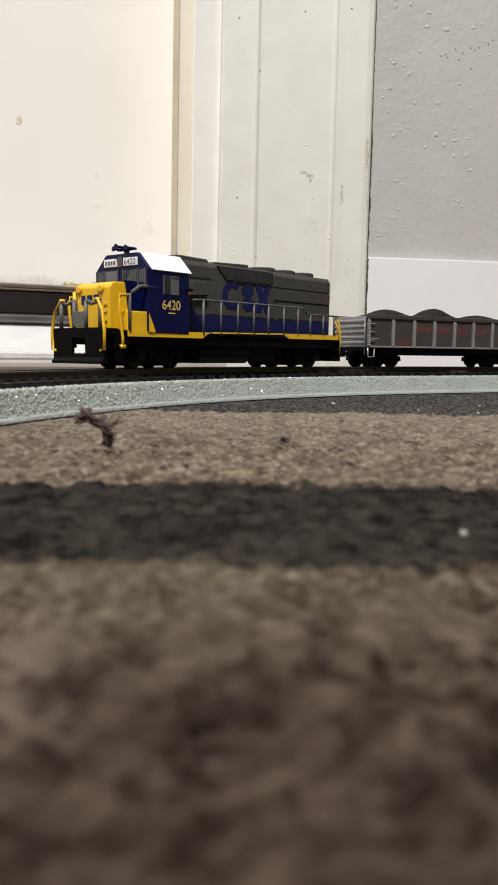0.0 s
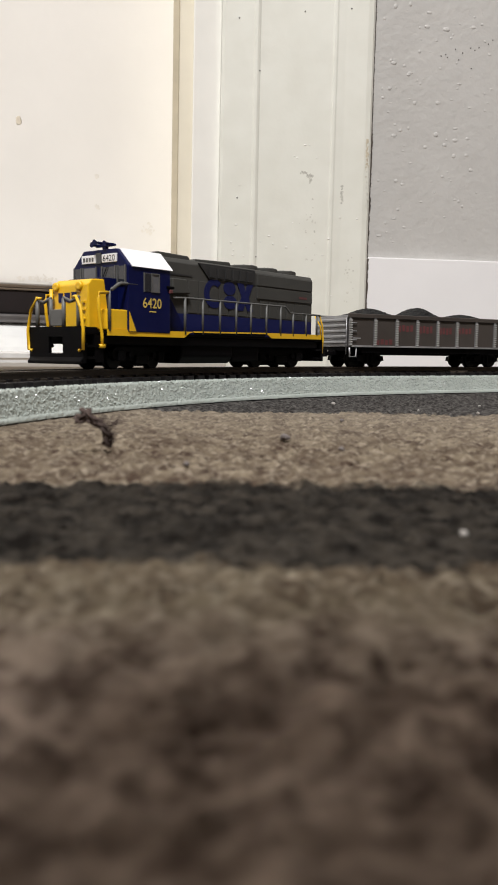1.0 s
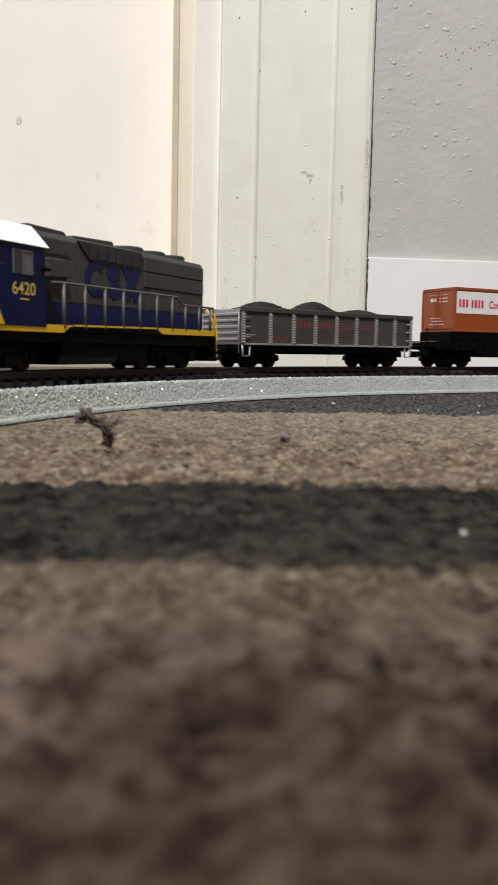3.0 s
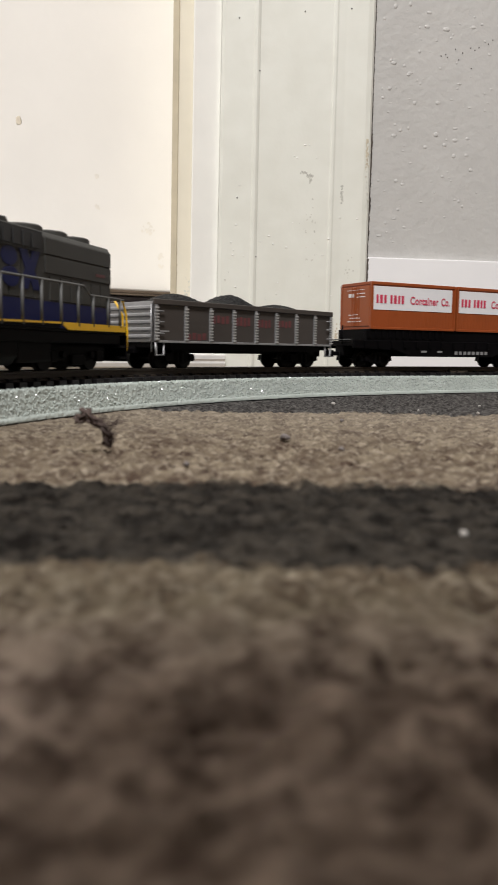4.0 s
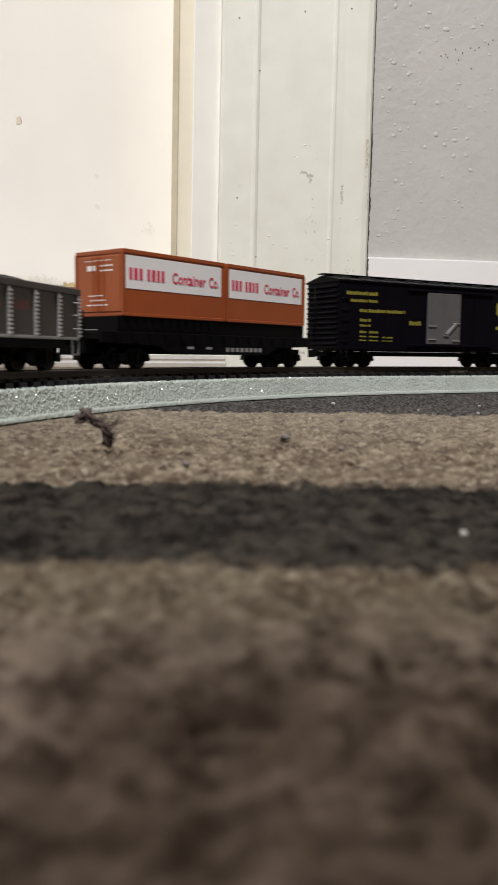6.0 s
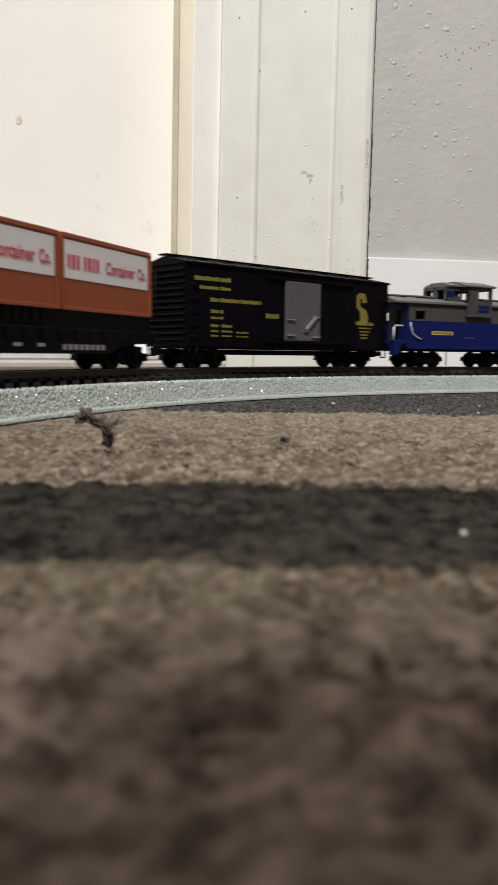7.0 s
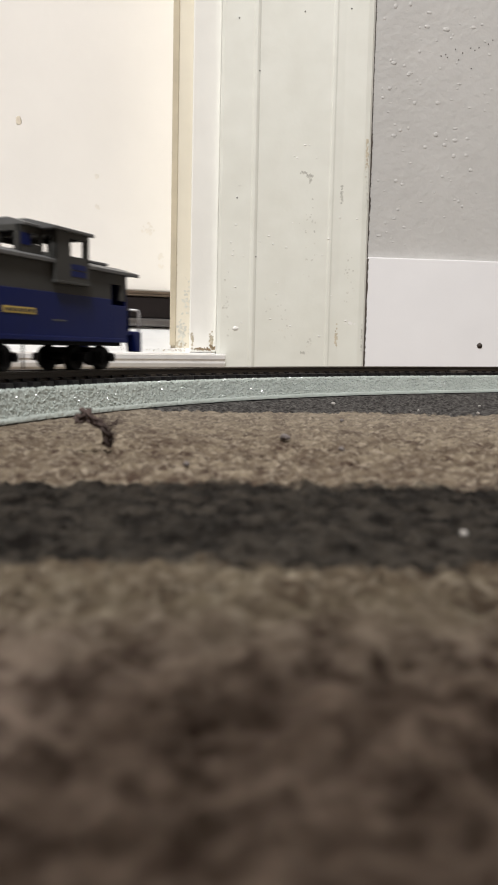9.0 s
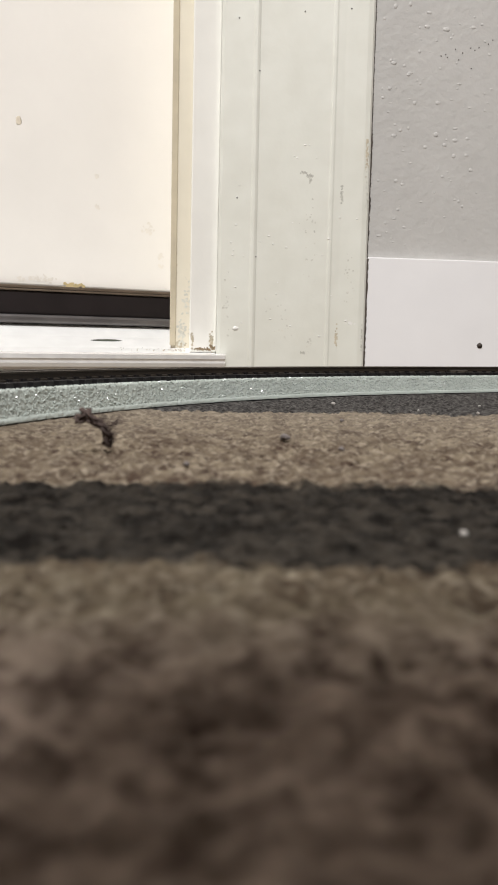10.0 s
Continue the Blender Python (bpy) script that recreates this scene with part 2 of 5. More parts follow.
def lathe(bm, prof, seg=24, axis="y", at=(0, 0, 0)):
    """A turned body: prof is (along, radius) from end to end."""
    rings = []
    for a, r in prof:
        ring = []
        for k in range(seg):
            t = 2 * math.pi * k / seg
            c, s = r * math.cos(t), r * math.sin(t)
            q = {"y": (c, a, s), "z": (c, s, a), "x": (a, c, s)}[axis]
            ring.append(bm.verts.new([(q[i] + at[i]) * MM for i in range(3)]))
        rings.append(ring)
    for A, B in zip(rings, rings[1:]):
        for k in range(seg):
            bm.faces.new((A[k], A[(k + 1) % seg], B[(k + 1) % seg], B[k]))
    bm.faces.new(rings[0][::-1])
    bm.faces.new(rings[-1])
    bmesh.ops.recalc_face_normals(bm, faces=bm.faces)


def mesh_of(name, bm, material, smooth=False):
    me = bpy.data.meshes.new(name)
    bmesh.ops.recalc_face_normals(bm, faces=bm.faces)
    bm.to_mesh(me)
    bm.free()
    me.materials.append(material)
    if smooth:
        for f in me.polygons:
            f.use_smooth = True
    return me


def part(name, bm, material, parent=None, label="", smooth=False):
    me = bm if isinstance(bm, bpy.types.Mesh) else mesh_of(name, bm, material, smooth)
    ob = new(name, me)
    ob.parent = parent
    return tagged(ob, label)


def bx(name, material, parent, x0, x1, y0, y1, z0, z1, bev=0.0, label=""):
    bm = bmesh.new()
    box(bm, x0, x1, y0, y1, z0, z1, bev)
    return part(name, bm, material, parent, label)


def pr(name, material, parent, pts, a0, a1, axis="y", bev=0.0, label=""):
    bm = bmesh.new()
    prism(bm, pts, a0, a1, axis, bev)
    return part(name, bm, material, parent, label)


def tb(name, material, parent, pts, r, label="", seg=6):
    bm = bmesh.new()
    tube(bm, pts, r, seg)
    return part(name, bm, material, parent, label, True)


def writing(name, body, size, material, parent, at, width=None, bold=0.0):
    """Built-in font, as a thin mesh that stands on the near side, read along x."""
    cu = bpy.data.curves.new(name, "FONT")
    cu.body, cu.size, cu.extrude, cu.offset = body, 1.0, 0.0, bold
    tmp = bpy.data.objects.new(name, cu)
    scene.collection.objects.link(tmp)
    me = bpy.data.meshes.new_from_object(tmp.evaluated_get(bpy.context.evaluated_depsgraph_get()))
    scene.collection.objects.unlink(tmp)
    xs = [v.co.x for v in me.vertices]
    ys = [v.co.y for v in me.vertices]
    k = size / (max(ys) - min(ys))
    kx = (width / (max(xs) - min(xs))) if width else k
    x0, y0 = min(xs), min(ys)
    for v in me.vertices:
        v.co = (((v.co.x - x0) * kx + at[0]) * MM, at[1] * MM, ((v.co.y - y0) * k + at[2]) * MM)
    me.materials.append(material)
    ob = new(name, me)
    ob.parent = parent
    return ob


def bars(name, material, parent, rows, y, depth=0.06):
    """Plain bars that stand for print: (x0, x1, z0, z1)."""
    for x0, x1, z0, z1 in rows:
        bx(name, material, parent, x0, x1, y - depth, y, z0, z1)


# ---- the room ----
def settle(x, y, z):
    """The old walls, in metres: a little out of plumb, the doorway at an angle to the wall beside it."""
    if x < -0.020:
        return x + 0.0125 * z, y + 0.55 * (x + 0.020), z
    return x + 0.0095 * z, y + 0.12 * (x + 0.020), z - 0.008 * (x + 0.020)


def settle_mesh(bm):
    for v in bm.verts:
        v.co = settle(*v.co)


def wall_piece(name, material, x0, x1, y0, y1, z0, z1, label="", category="", kind="structure", bev=0.0, parent=None):
    bm = bmesh.new()
    box(bm, x0, x1, y0, y1, z0, z1, bev)
    settle_mesh(bm)
    ob = part(name, bm, material, parent)
    return tagged(ob, label, category, "", kind) if parent is None else ob


def smooth_noise(nx, ny, seed, cell):
    r = np.random.RandomState(seed)
    gx, gy = int(nx / cell) + 3, int(ny / cell) + 3
    g = r.rand(gx, gy)
    X, Y = np.arange(nx) / cell, np.arange(ny) / cell
    i, j = X.astype(int), Y.astype(int)
    fx, fy = X - i, Y - j
    fx, fy = (fx * fx * (3 - 2 * fx))[:, None], (fy * fy * (3 - 2 * fy))[None, :]
    a, b = g[np.ix_(i, j)], g[np.ix_(i + 1, j)]
    c, d = g[np.ix_(i, j + 1)], g[np.ix_(i + 1, j + 1)]
    return (a * (1 - fx) + b * fx) * (1 - fy) + (c * (1 - fx) + d * fx) * fy


def tufts(gx, gy, cell, seed):
    """Nearest tuft of a jittered grid, in millimetres: distance to its middle and its own random number."""
    r = np.random.RandomState(seed)
    n = 420
    jx, jy, rv = r.rand(n, n), r.rand(n, n), r.rand(n, n)
    ix, iy = np.floor(gx / cell).astype(int), np.floor(gy / cell).astype(int)
    best, val = np.full(gx.shape, 1e9), np.zeros(gx.shape)
    for dx in (-1, 0, 1):
        for dy in (-1, 0, 1):
            cx, cy = ix + dx, iy + dy
            px = (cx + 0.15 + 0.7 * jx[cx % n, cy % n]) * cell
            py = (cy + 0.15 + 0.7 * jy[cx % n, cy % n]) * cell
            d = np.hypot(gx - px, gy - py)
            near = d < best
            best, val = np.where(near, d, best), np.where(near, rv[cx % n, cy % n], val)
    return best, val


def track_gap(gx, gy):
    """Distance in plan from the middle of the near track, in millimetres."""
    off = np.abs(np.hypot(gx - CX, gy - CY) - R)
    along = (gx - CX) * math.sin(TH0) - (gy - CY) * math.cos(TH0)
    across = (gx - CX) * math.cos(TH0) + (gy - CY) * math.sin(TH0)
    return np.where(along > 0, np.abs(across - R), off)


def pile_height(gx, gy):
    """Top of the carpet pile in metres, at places in millimetres."""
    wx = 1.1 * np.sin(gx * 0.9 + 1.3 * np.sin(gy * 0.7)) + 0.5 * np.sin(gy * 2.3 + gx * 1.1)
    wy = 1.0 * np.sin(gy * 1.1 + 1.2 * np.sin(gx * 0.8)) + 0.5 * np.sin(gx * 2.1 - gy * 0.9)
    d, v = tufts(gx + wx * 0.6, gy + wy * 0.6, 2.5, 8)
    e, u = tufts(gx + wx * 0.3, gy + wy * 0.3, 1.15, 9)
    h = 0.00055 * np.clip(1 - (d / 2.0) ** 2, -0.4, 1) * (0.5 + 0.6 * v) + 0.00035 * (v - 0.5)
    h += 0.00045 * np.clip(1 - (e / 0.95) ** 2, -0.2, 1) * (0.4 + 0.8 * u)
    return h - 0.00180


def build_floor():
    step = 0.0005
    fx = np.arange(-0.16, 0.16001, step)
    fy = np.arange(0.006, 0.345, step)
    xs = np.concatenate([np.linspace(-1.62, -0.17, 12), fx, np.linspace(0.17, 1.62, 12)])
    ys = np.concatenate([np.linspace(-3.62, -0.004, 16), fy, np.linspace(0.352, 0.62, 6)])
    nx, ny = len(fx), len(fy)
    gx, gy = np.meshgrid(fx * 1000, fy * 1000, indexing="ij")
    h = pile_height(gx, gy) + (smooth_noise(nx, ny, 5, 1.9) - 0.5) * 0.0006 + (smooth_noise(nx, ny, 6, 30.0) - 0.5) * 0.0004
    soft = np.clip((track_gap(gx, gy) - 13.0) / 5.0, 0, 1)
    h = h * soft - 0.0003 * (1 - soft)
    Z = np.full((len(xs), len(ys)), -0.0004)
    Z[12:12 + nx, 16:16 + ny] = h
    V = np.stack(np.meshgrid(xs, ys, indexing="ij") + [Z], -1).reshape(-1, 3)
    n, m = len(xs), len(ys)
    idx = np.arange(n * m).reshape(n, m)
    F = np.stack([idx[:-1, :-1], idx[1:, :-1], idx[1:, 1:], idx[:-1, 1:]], -1).reshape(-1, 4)
    me = bpy.data.meshes.new("floor")
    me.vertices.add(len(V))
    me.vertices.foreach_set("co", V.ravel())
    me.loops.add(F.size)
    me.loops.foreach_set("vertex_index", F.ravel().astype(np.int32))
    me.polygons.add(len(F))
    me.polygons.foreach_set("loop_start", (np.arange(len(F)) * 4).astype(np.int32))
    me.polygons.foreach_set("use_smooth", np.ones(len(F), bool))
    me.update(calc_edges=True)
    me.materials.append(M_CARPET)
    tagged(new("floor", me), "taupe carpet with dark grey woven stripes", "carpet", "", "structure")


def carpet_fibres():
    """Loose yarn ends that stand out of the pile: short bent three-sided hairs."""
    r = np.random.RandomState(17)
    n = 26000
    y = 45.0 + 230.0 * r.rand(n) ** 1.1
    x = (r.rand(n) * 2 - 1) * (14.0 + y * 0.36)
    keep = (track_gap(x, y) > 15.2) & (x < 150)
    x, y = x[keep], y[keep]
    n = len(x)
    z = pile_height(x, y) * 1000 - 0.35
    ang, bend = r.rand(n) * 2 * np.pi, r.rand(n) * 2 * np.pi
    size = 0.5 + 0.9 * r.rand(n) ** 2
    lean = 0.35 + 0.75 * r.rand(n)
    wide = 0.05 + 0.07 * r.rand(n)
    P0 = np.stack([x, y, z], -1)
    D1 = np.stack([np.cos(ang) * lean, np.sin(ang) * lean, np.ones(n) * 0.45], -1) * (size * 0.6)[:, None]
    D2 = np.stack([np.cos(bend) * 1.0, np.sin(bend) * 1.0, 0.15 + 0.3 * r.rand(n)], -1) * (size * 0.5)[:, None]
    V = np.zeros((n, 7, 3))
    for k in range(3):
        a = ang + k * 2 * np.pi / 3
        o = np.stack([np.cos(a), np.sin(a), np.zeros(n)], -1) * wide[:, None]
        V[:, k], V[:, 3 + k] = P0 + o, P0 + D1 + o * 0.8
    V[:, 6] = P0 + D1 + D2
    tri = np.array([(0, 1, 4), (0, 4, 3), (1, 2, 5), (1, 5, 4), (2, 0, 3), (2, 3, 5), (3, 4, 6), (4, 5, 6), (5, 3, 6)])
    F = (np.arange(n)[:, None, None] * 7 + tri[None]).reshape(-1, 3)
    me = bpy.data.meshes.new("carpet_fibres")
    me.vertices.add(n * 7)
    me.vertices.foreach_set("co", (V * MM).ravel())
    me.loops.add(F.size)
    me.loops.foreach_set("vertex_index", F.ravel().astype(np.int32))
    me.polygons.add(len(F))
    me.polygons.foreach_set("loop_start", (np.arange(len(F)) * 3).astype(np.int32))
    me.polygons.foreach_set("use_smooth", np.ones(len(F), bool))
    me.update(calc_edges=True)
    me.materials.append(M_CARPET)
    tagged(new("carpet_fibres", me), "loose taupe and grey yarn ends of the carpet pile", "carpet fibres", "", "stuff")


def build_room():
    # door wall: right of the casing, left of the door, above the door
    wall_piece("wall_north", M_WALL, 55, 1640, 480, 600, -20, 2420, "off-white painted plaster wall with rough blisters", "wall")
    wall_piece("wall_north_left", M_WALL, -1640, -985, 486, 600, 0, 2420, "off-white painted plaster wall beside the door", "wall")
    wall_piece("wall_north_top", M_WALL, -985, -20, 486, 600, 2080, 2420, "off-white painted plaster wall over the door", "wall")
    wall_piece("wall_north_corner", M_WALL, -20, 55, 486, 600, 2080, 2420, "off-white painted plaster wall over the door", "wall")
    # unseen walls that close the room, coloured dark to cut bounced light
    for name, q in (("wall_east", (1620, 1720, -3620, 800)), ("wall_west", (-1740, -1620, -3620, 600)), ("wall_south", (-1740, 1720, -3740, -3620))):
        bm = bmesh.new()
        box(bm, *q, -30, 2450)
        tagged(part(name, bm, M_UNSEENWALL), "plain unseen wall, coloured dark brown to cut bounced light", "wall", "", "structure")
    bm = bmesh.new()
    box(bm, -1740, 1740, -3740, 800, 2400, 2450)
    tagged(part("ceiling", bm, M_CEIL), "plain white painted ceiling", "ceiling", "", "structure")
    wall_piece("wall_behind_door", M_WALL, -1100, -20, 640, 680, -10, 2400, "plain painted wall behind the closed door", "wall")

    # baseboard strip
    wall_piece("baseboard", M_BASE, 70.0, 1630, 475.6, 480, -2, 73.0, "smooth white baseboard strip with a nail hole", "baseboard", bev=0.5)
    bm = bmesh.new()
    lathe(bm, [(-0.15, 1.75), (0.1, 1.55), (0.6, 0.9)], 14, "y", (0, 0, 0))
    nail = part("nail", bm, M_DARK, None, "", True)
    nail.location = settle(0.1428, 0.4755, 0.0212)
    tagged(nail, "dark nail head set in the white baseboard", "nail")

    # casing: a moulded profile in (x, y), run upright
    prof = [(-20.4, 486), (-20.4, 473.6), (-18.0, 472.8), (-1.6, 472.1), (-0.4, 471.4), (0.8, 471.3), (1.8, 471.8), (2.6, 472.4),
            (44.4, 472.0), (45.4, 471.5), (46.6, 471.5), (47.6, 472.0), (52.0, 472.3), (65.0, 472.2), (68.0, 473.0), (69.2, 474.6), (69.4, 486)]
    for mirror in (1, -1):
        pts = [(x if mirror > 0 else -930 - x, y) for x, y in prof]
        bm = bmesh.new()
        prism(bm, pts, -2, 2150, "z")
        settle_mesh(bm)
        tagged(part("trim_casing", bm, M_TRIM), "white gloss-painted moulded door casing, scuffed", "door casing", "door casings", "structure")
    bm = bmesh.new()
    box(bm, -930, -20.6, 470, 486, 2062, 2150)
    settle_mesh(bm)
    tagged(part("trim_head", bm, M_TRIM), "white gloss-painted head casing over the door", "door casing", "", "structure")
    # jamb, stop and weatherstrip: steps back towards the door
    for s in (1, -1):
        X = (lambda v: v) if s > 0 else (lambda v: -930 - v)
        a, b = sorted((X(-36.2), X(-20.6)))
        wall_piece("jamb", M_JAMBW, a, b, 477.5, 560, 14, 2080, "white painted door jamb with grime at its foot", "door jamb", bev=0.7)
        a, b = sorted((X(-48.0), X(-36.3)))
        wall_piece("door_stop", M_JAMB, a, b, 492, 560, 16, 2080, "yellowed painted door stop strip", "door stop", bev=0.7)
        a, b = sorted((X(-48.4), X(-45.0)))
        wall_piece("weatherstrip", M_FOAM, a, b, 490.2, 491.9, 18, 2080, "tan foam weatherstrip down the door stop", "weatherstrip", bev=0.4)
    # the dark gap where casing meets wall
    rnd = random.Random(31)
    bm = bmesh.new()
    last = None
    for k in range(260):
        z = -1 + k * 1.1
        wide = rnd.uniform(0.4, 1.0) * (1.5 if 95 < z < 150 else 1.0)
        pair = [bm.verts.new(c) for c in (settle(0.0693, 0.4752 if z < 72 else 0.4790, z * MM), settle(0.0697 + wide * MM, 0.4752 if z < 72 else 0.4790, z * MM))]
        if last:
            bm.faces.new((last[0], last[1], pair[1], pair[0]))
        last = pair
    tagged(part("caulk_gap", bm, M_DARK), "dark ragged dirty gap between casing and wall", "gap", "", "structure")

    # door slab
    door = new("door_1", None)
    wall_piece("door_panel", M_DOOR, -884, -48.2, 532, 572, 52.0, 2065, parent=door, bev=1.0)
    wall_piece("weatherstrip", M_BROWN, -884, -48.4, 528, 531.8, 49.9, 51.9, parent=door, bev=0.4)
    wall_piece("sweep_lip", M_BROWN, -884, -48.4, 527, 532, 48.6, 49.7, parent=door, bev=0.3)
    wall_piece("door_sweep", M_RUBBER, -884, -48.4, 528, 536, 35.0, 48.4, parent=door, bev=0.8)
    wall_piece("drip_bar", M_STEEL, -884, -48.4, 524, 537, 29.8, 34.8, parent=door, bev=1.5)
    tagged(door, "closed cream-painted door with a dark rubber sweep", "door", "", "structure")
    # threshold
    sill = new("threshold", None)
    bm = bmesh.new()
    prism(bm, [(472, 0), (472, 12.6), (490, 15.8), (512, 22.4), (530, 29.6), (575, 29.7), (575, 0)], -884, -21, "x", 0.3)
    settle_mesh(bm)
    part("sill_plate", bm, M_SILLTOP, sill)
    bm = bmesh.new()
    prof = [(462.5, 4.4), (461.2, 5.6), (461.0, 7.6), (462.2, 8.8), (461.4, 10.0), (462.6, 12.2), (466.0, 13.2), (472.4, 13.0), (472.4, 4.0)]
    prism(bm, prof, -884, -14.6, "x")
    for v in bm.verts:
        v.co = (v.co.x + 0.0125 * v.co.z, v.co.y + 0.55 * (v.co.x + 0.020) - 0.003, v.co.z)
    part("nosing", bm, M_ALU, sill, "shiny rounded aluminium nosing")
    bm = bmesh.new()
    box(bm, -884, -21, 463.5, 472, 0, 4.0)
    settle_mesh(bm)
    part("ground_strip", bm, M_SILLTOP, sill)
    tagged(sill, "bright bare metal door threshold with rounded nosing", "threshold", "", "structure")


def small_marks():
    rnd = random.Random(11)

    def face(x):
        """Front of the casing at x."""
        return float(np.interp(x, (-18.0, -1.6, -0.4, 0.8, 2.6, 44.4, 45.4, 46.6, 47.6, 52.0, 65.0, 68.0, 69.2), (472.8, 472.1, 471.4, 471.3, 472.4, 472.0, 471.5, 471.5, 472.0, 472.3, 472.2, 473.0, 474.6)))

    def blob(name, x, y, z, rx, rz, material, label, category, group, ry=0.5):
        bm = bmesh.new()
        bmesh.ops.create_icosphere(bm, subdivisions=2, radius=1.0)
        for v in bm.verts:
            k = 1 + 0.25 * noise.noise(v.co * 2 + Vector((x, z, 0)))
            v.co = (v.co.x * rx * MM * k, v.co.y * ry * MM + (0.55 if x < -20 else 0.12) * v.co.x * rx * MM * k, v.co.z * rz * MM * k)
        ob = part(name, bm, material, None, "", True)
        ob.location = settle(x * MM, y * MM, z * MM)
        return tagged(ob, label, category, group)

    # blisters on the casing: x and height
    for x, z in ((-9.5, 104.4), (-9.9, 88.6), (-12.6, 78.4), (-11.2, 73.9), (-11.5, 71.0), (-5.2, 70.9), (2.1, 71.1), (4.6, 79.4), (9.5, 82.8), (-9.5, 52.7),
                 (8.4, 46.3), (-5.5, 32.0), (-8.2, 111), (23.5, 90.7), (12.1, 78.2), (51.6, 95), (62, 94.6), (41.9, 72.6), (45.2, 82.3), (20.1, 76.5),
                 (15.2, 55.9), (14.6, 49.1), (11.5, 34.3), (47.7, 49.1), (57.2, 34.4), (59.3, 32.6), (23.7, 30.4), (41.2, 24.7), (23.7, 129), (25.2, 128), (36.7, 128.6), (29.7, 135.5), (32.2, 135.6)):
        blob("paint_blister", x, face(x), z, rnd.uniform(0.4, 0.8), rnd.uniform(0.3, 0.6), M_CHIP, "small raised paint blister on the white casing", "paint blister", "blisters on the casing", 0.25)
    blob("paint_blister", -9.1, face(-9.1), 28.4, 1.9, 1.2, M_CHIP, "large burst paint blister on the white casing", "paint blister", "blisters on the casing", 0.5)
    for x, z in ((-10, 203.7), (27.6, 209.6), (2.2, 175.5), (54.8, 213), (-9.5, 104.0), (2.1, 70.6)):
        blob("paint_chip", x, face(x), z, 0.45, 0.5, M_STEEL, "small grey chip in the white casing paint", "paint chip", "chips in the casing", 0.4)
    bumps = [(82.0, 187.3), (90.8, 221.2), (113.3, 208.4), (81.9, 219.4), (91.2, 181.1), (87.5, 148.9), (92.6, 150.4), (85.8, 83.1), (85.8, 96.9), (80.6, 94.2), (109.7, 147.6),
             (77.0, 86.5), (102.4, 107.6), (110.1, 166.0), (102.5, 217.2), (115.3, 141.7), (103.5, 139.9), (92.5, 92.1), (86.1, 119.3), (114.9, 123.1), (129.6, 146.1), (122.7, 177.6), (95.8, 165.2)]
    bumps += [(rnd.uniform(74, 150), rnd.uniform(80, 225)) for k in range(115)]
    for k, (x, z) in enumerate(bumps):
        s = rnd.uniform(1.0, 1.9) if k < 23 else rnd.choice((0.5, 0.6, 0.8, 1.1, 1.4))
        blob("plaster_bump", x, 480.05, z, 0.8 * s * rnd.uniform(0.6, 1.6), 0.75 * s * rnd.uniform(0.6, 1.2), M_WALL, "raised blister in the painted plaster", "plaster bump", "bumps in the wall", 0.07 + 0.10 * s)
    for k in range(12):
        x, z = 128 + rnd.gauss(0, 8) + k * 0.3, 196 + rnd.gauss(0, 5) + k * 0.4
        blob("wall_speck", x, 479.9, z, 0.35, 0.35, M_DARK, "tiny dark speck of mould on the wall", "speck", "specks on the wall", 0.2)
    def stain(name, x, y, z, rx, rz, n, size, material, label, category, group=""):
        """An uneven patch of many thin flecks, thickest in its middle, as one mesh that lies on the surface."""
        bm = bmesh.new()
        k = 0.55 if x < -20 else 0.12
        for i in range(n):
            u, w = rnd.gauss(0, 0.5) * rx, rnd.gauss(0, 0.5) * rz
            r = size * rnd.uniform(0.4, 1.5)
            ring = []
            for j in range(7):
                a, q = 2 * math.pi * j / 7, r * rnd.uniform(0.5, 1.3)
                px = u + q * math.cos(a)
                ring.append(bm.verts.new((px * MM, (k * px - 0.03 - 0.0006 * i) * MM, (w + q * math.sin(a)) * MM)))
            bm.faces.new(ring)
        ob = part(name, bm, material)
        ob.location = settle(x * MM, y * MM, z * MM)
        return tagged(ob, label, category, group)

    blob("paint_run", -135.6, 531.95, 144.5, 1.5, 2.6, M_SPOT, "old drip under the cream door paint", "paint drip", "", 0.04)
    stain("yellow_patch", -108, 531.9, 52.9, 6.0, 1.0, 34, 0.9, M_SEAL, "patch of yellow sealant at the door's foot", "sealant patch")
    for x, z, rx, rz, n in ((-128, 56, 16, 2.0, 36), (-95, 119, 1.2, 0.8, 9), (-95, 101, 1.4, 0.9, 9), (-66, 90, 4.0, 4.0, 14), (-58, 72, 2.0, 6.0, 14)):
        stain("door_smudge", x, 531.95, z, rx, rz, n, 0.9, M_DOORSPOT, "faint beige smudge on the cream door", "smudge", "smudges on the door")
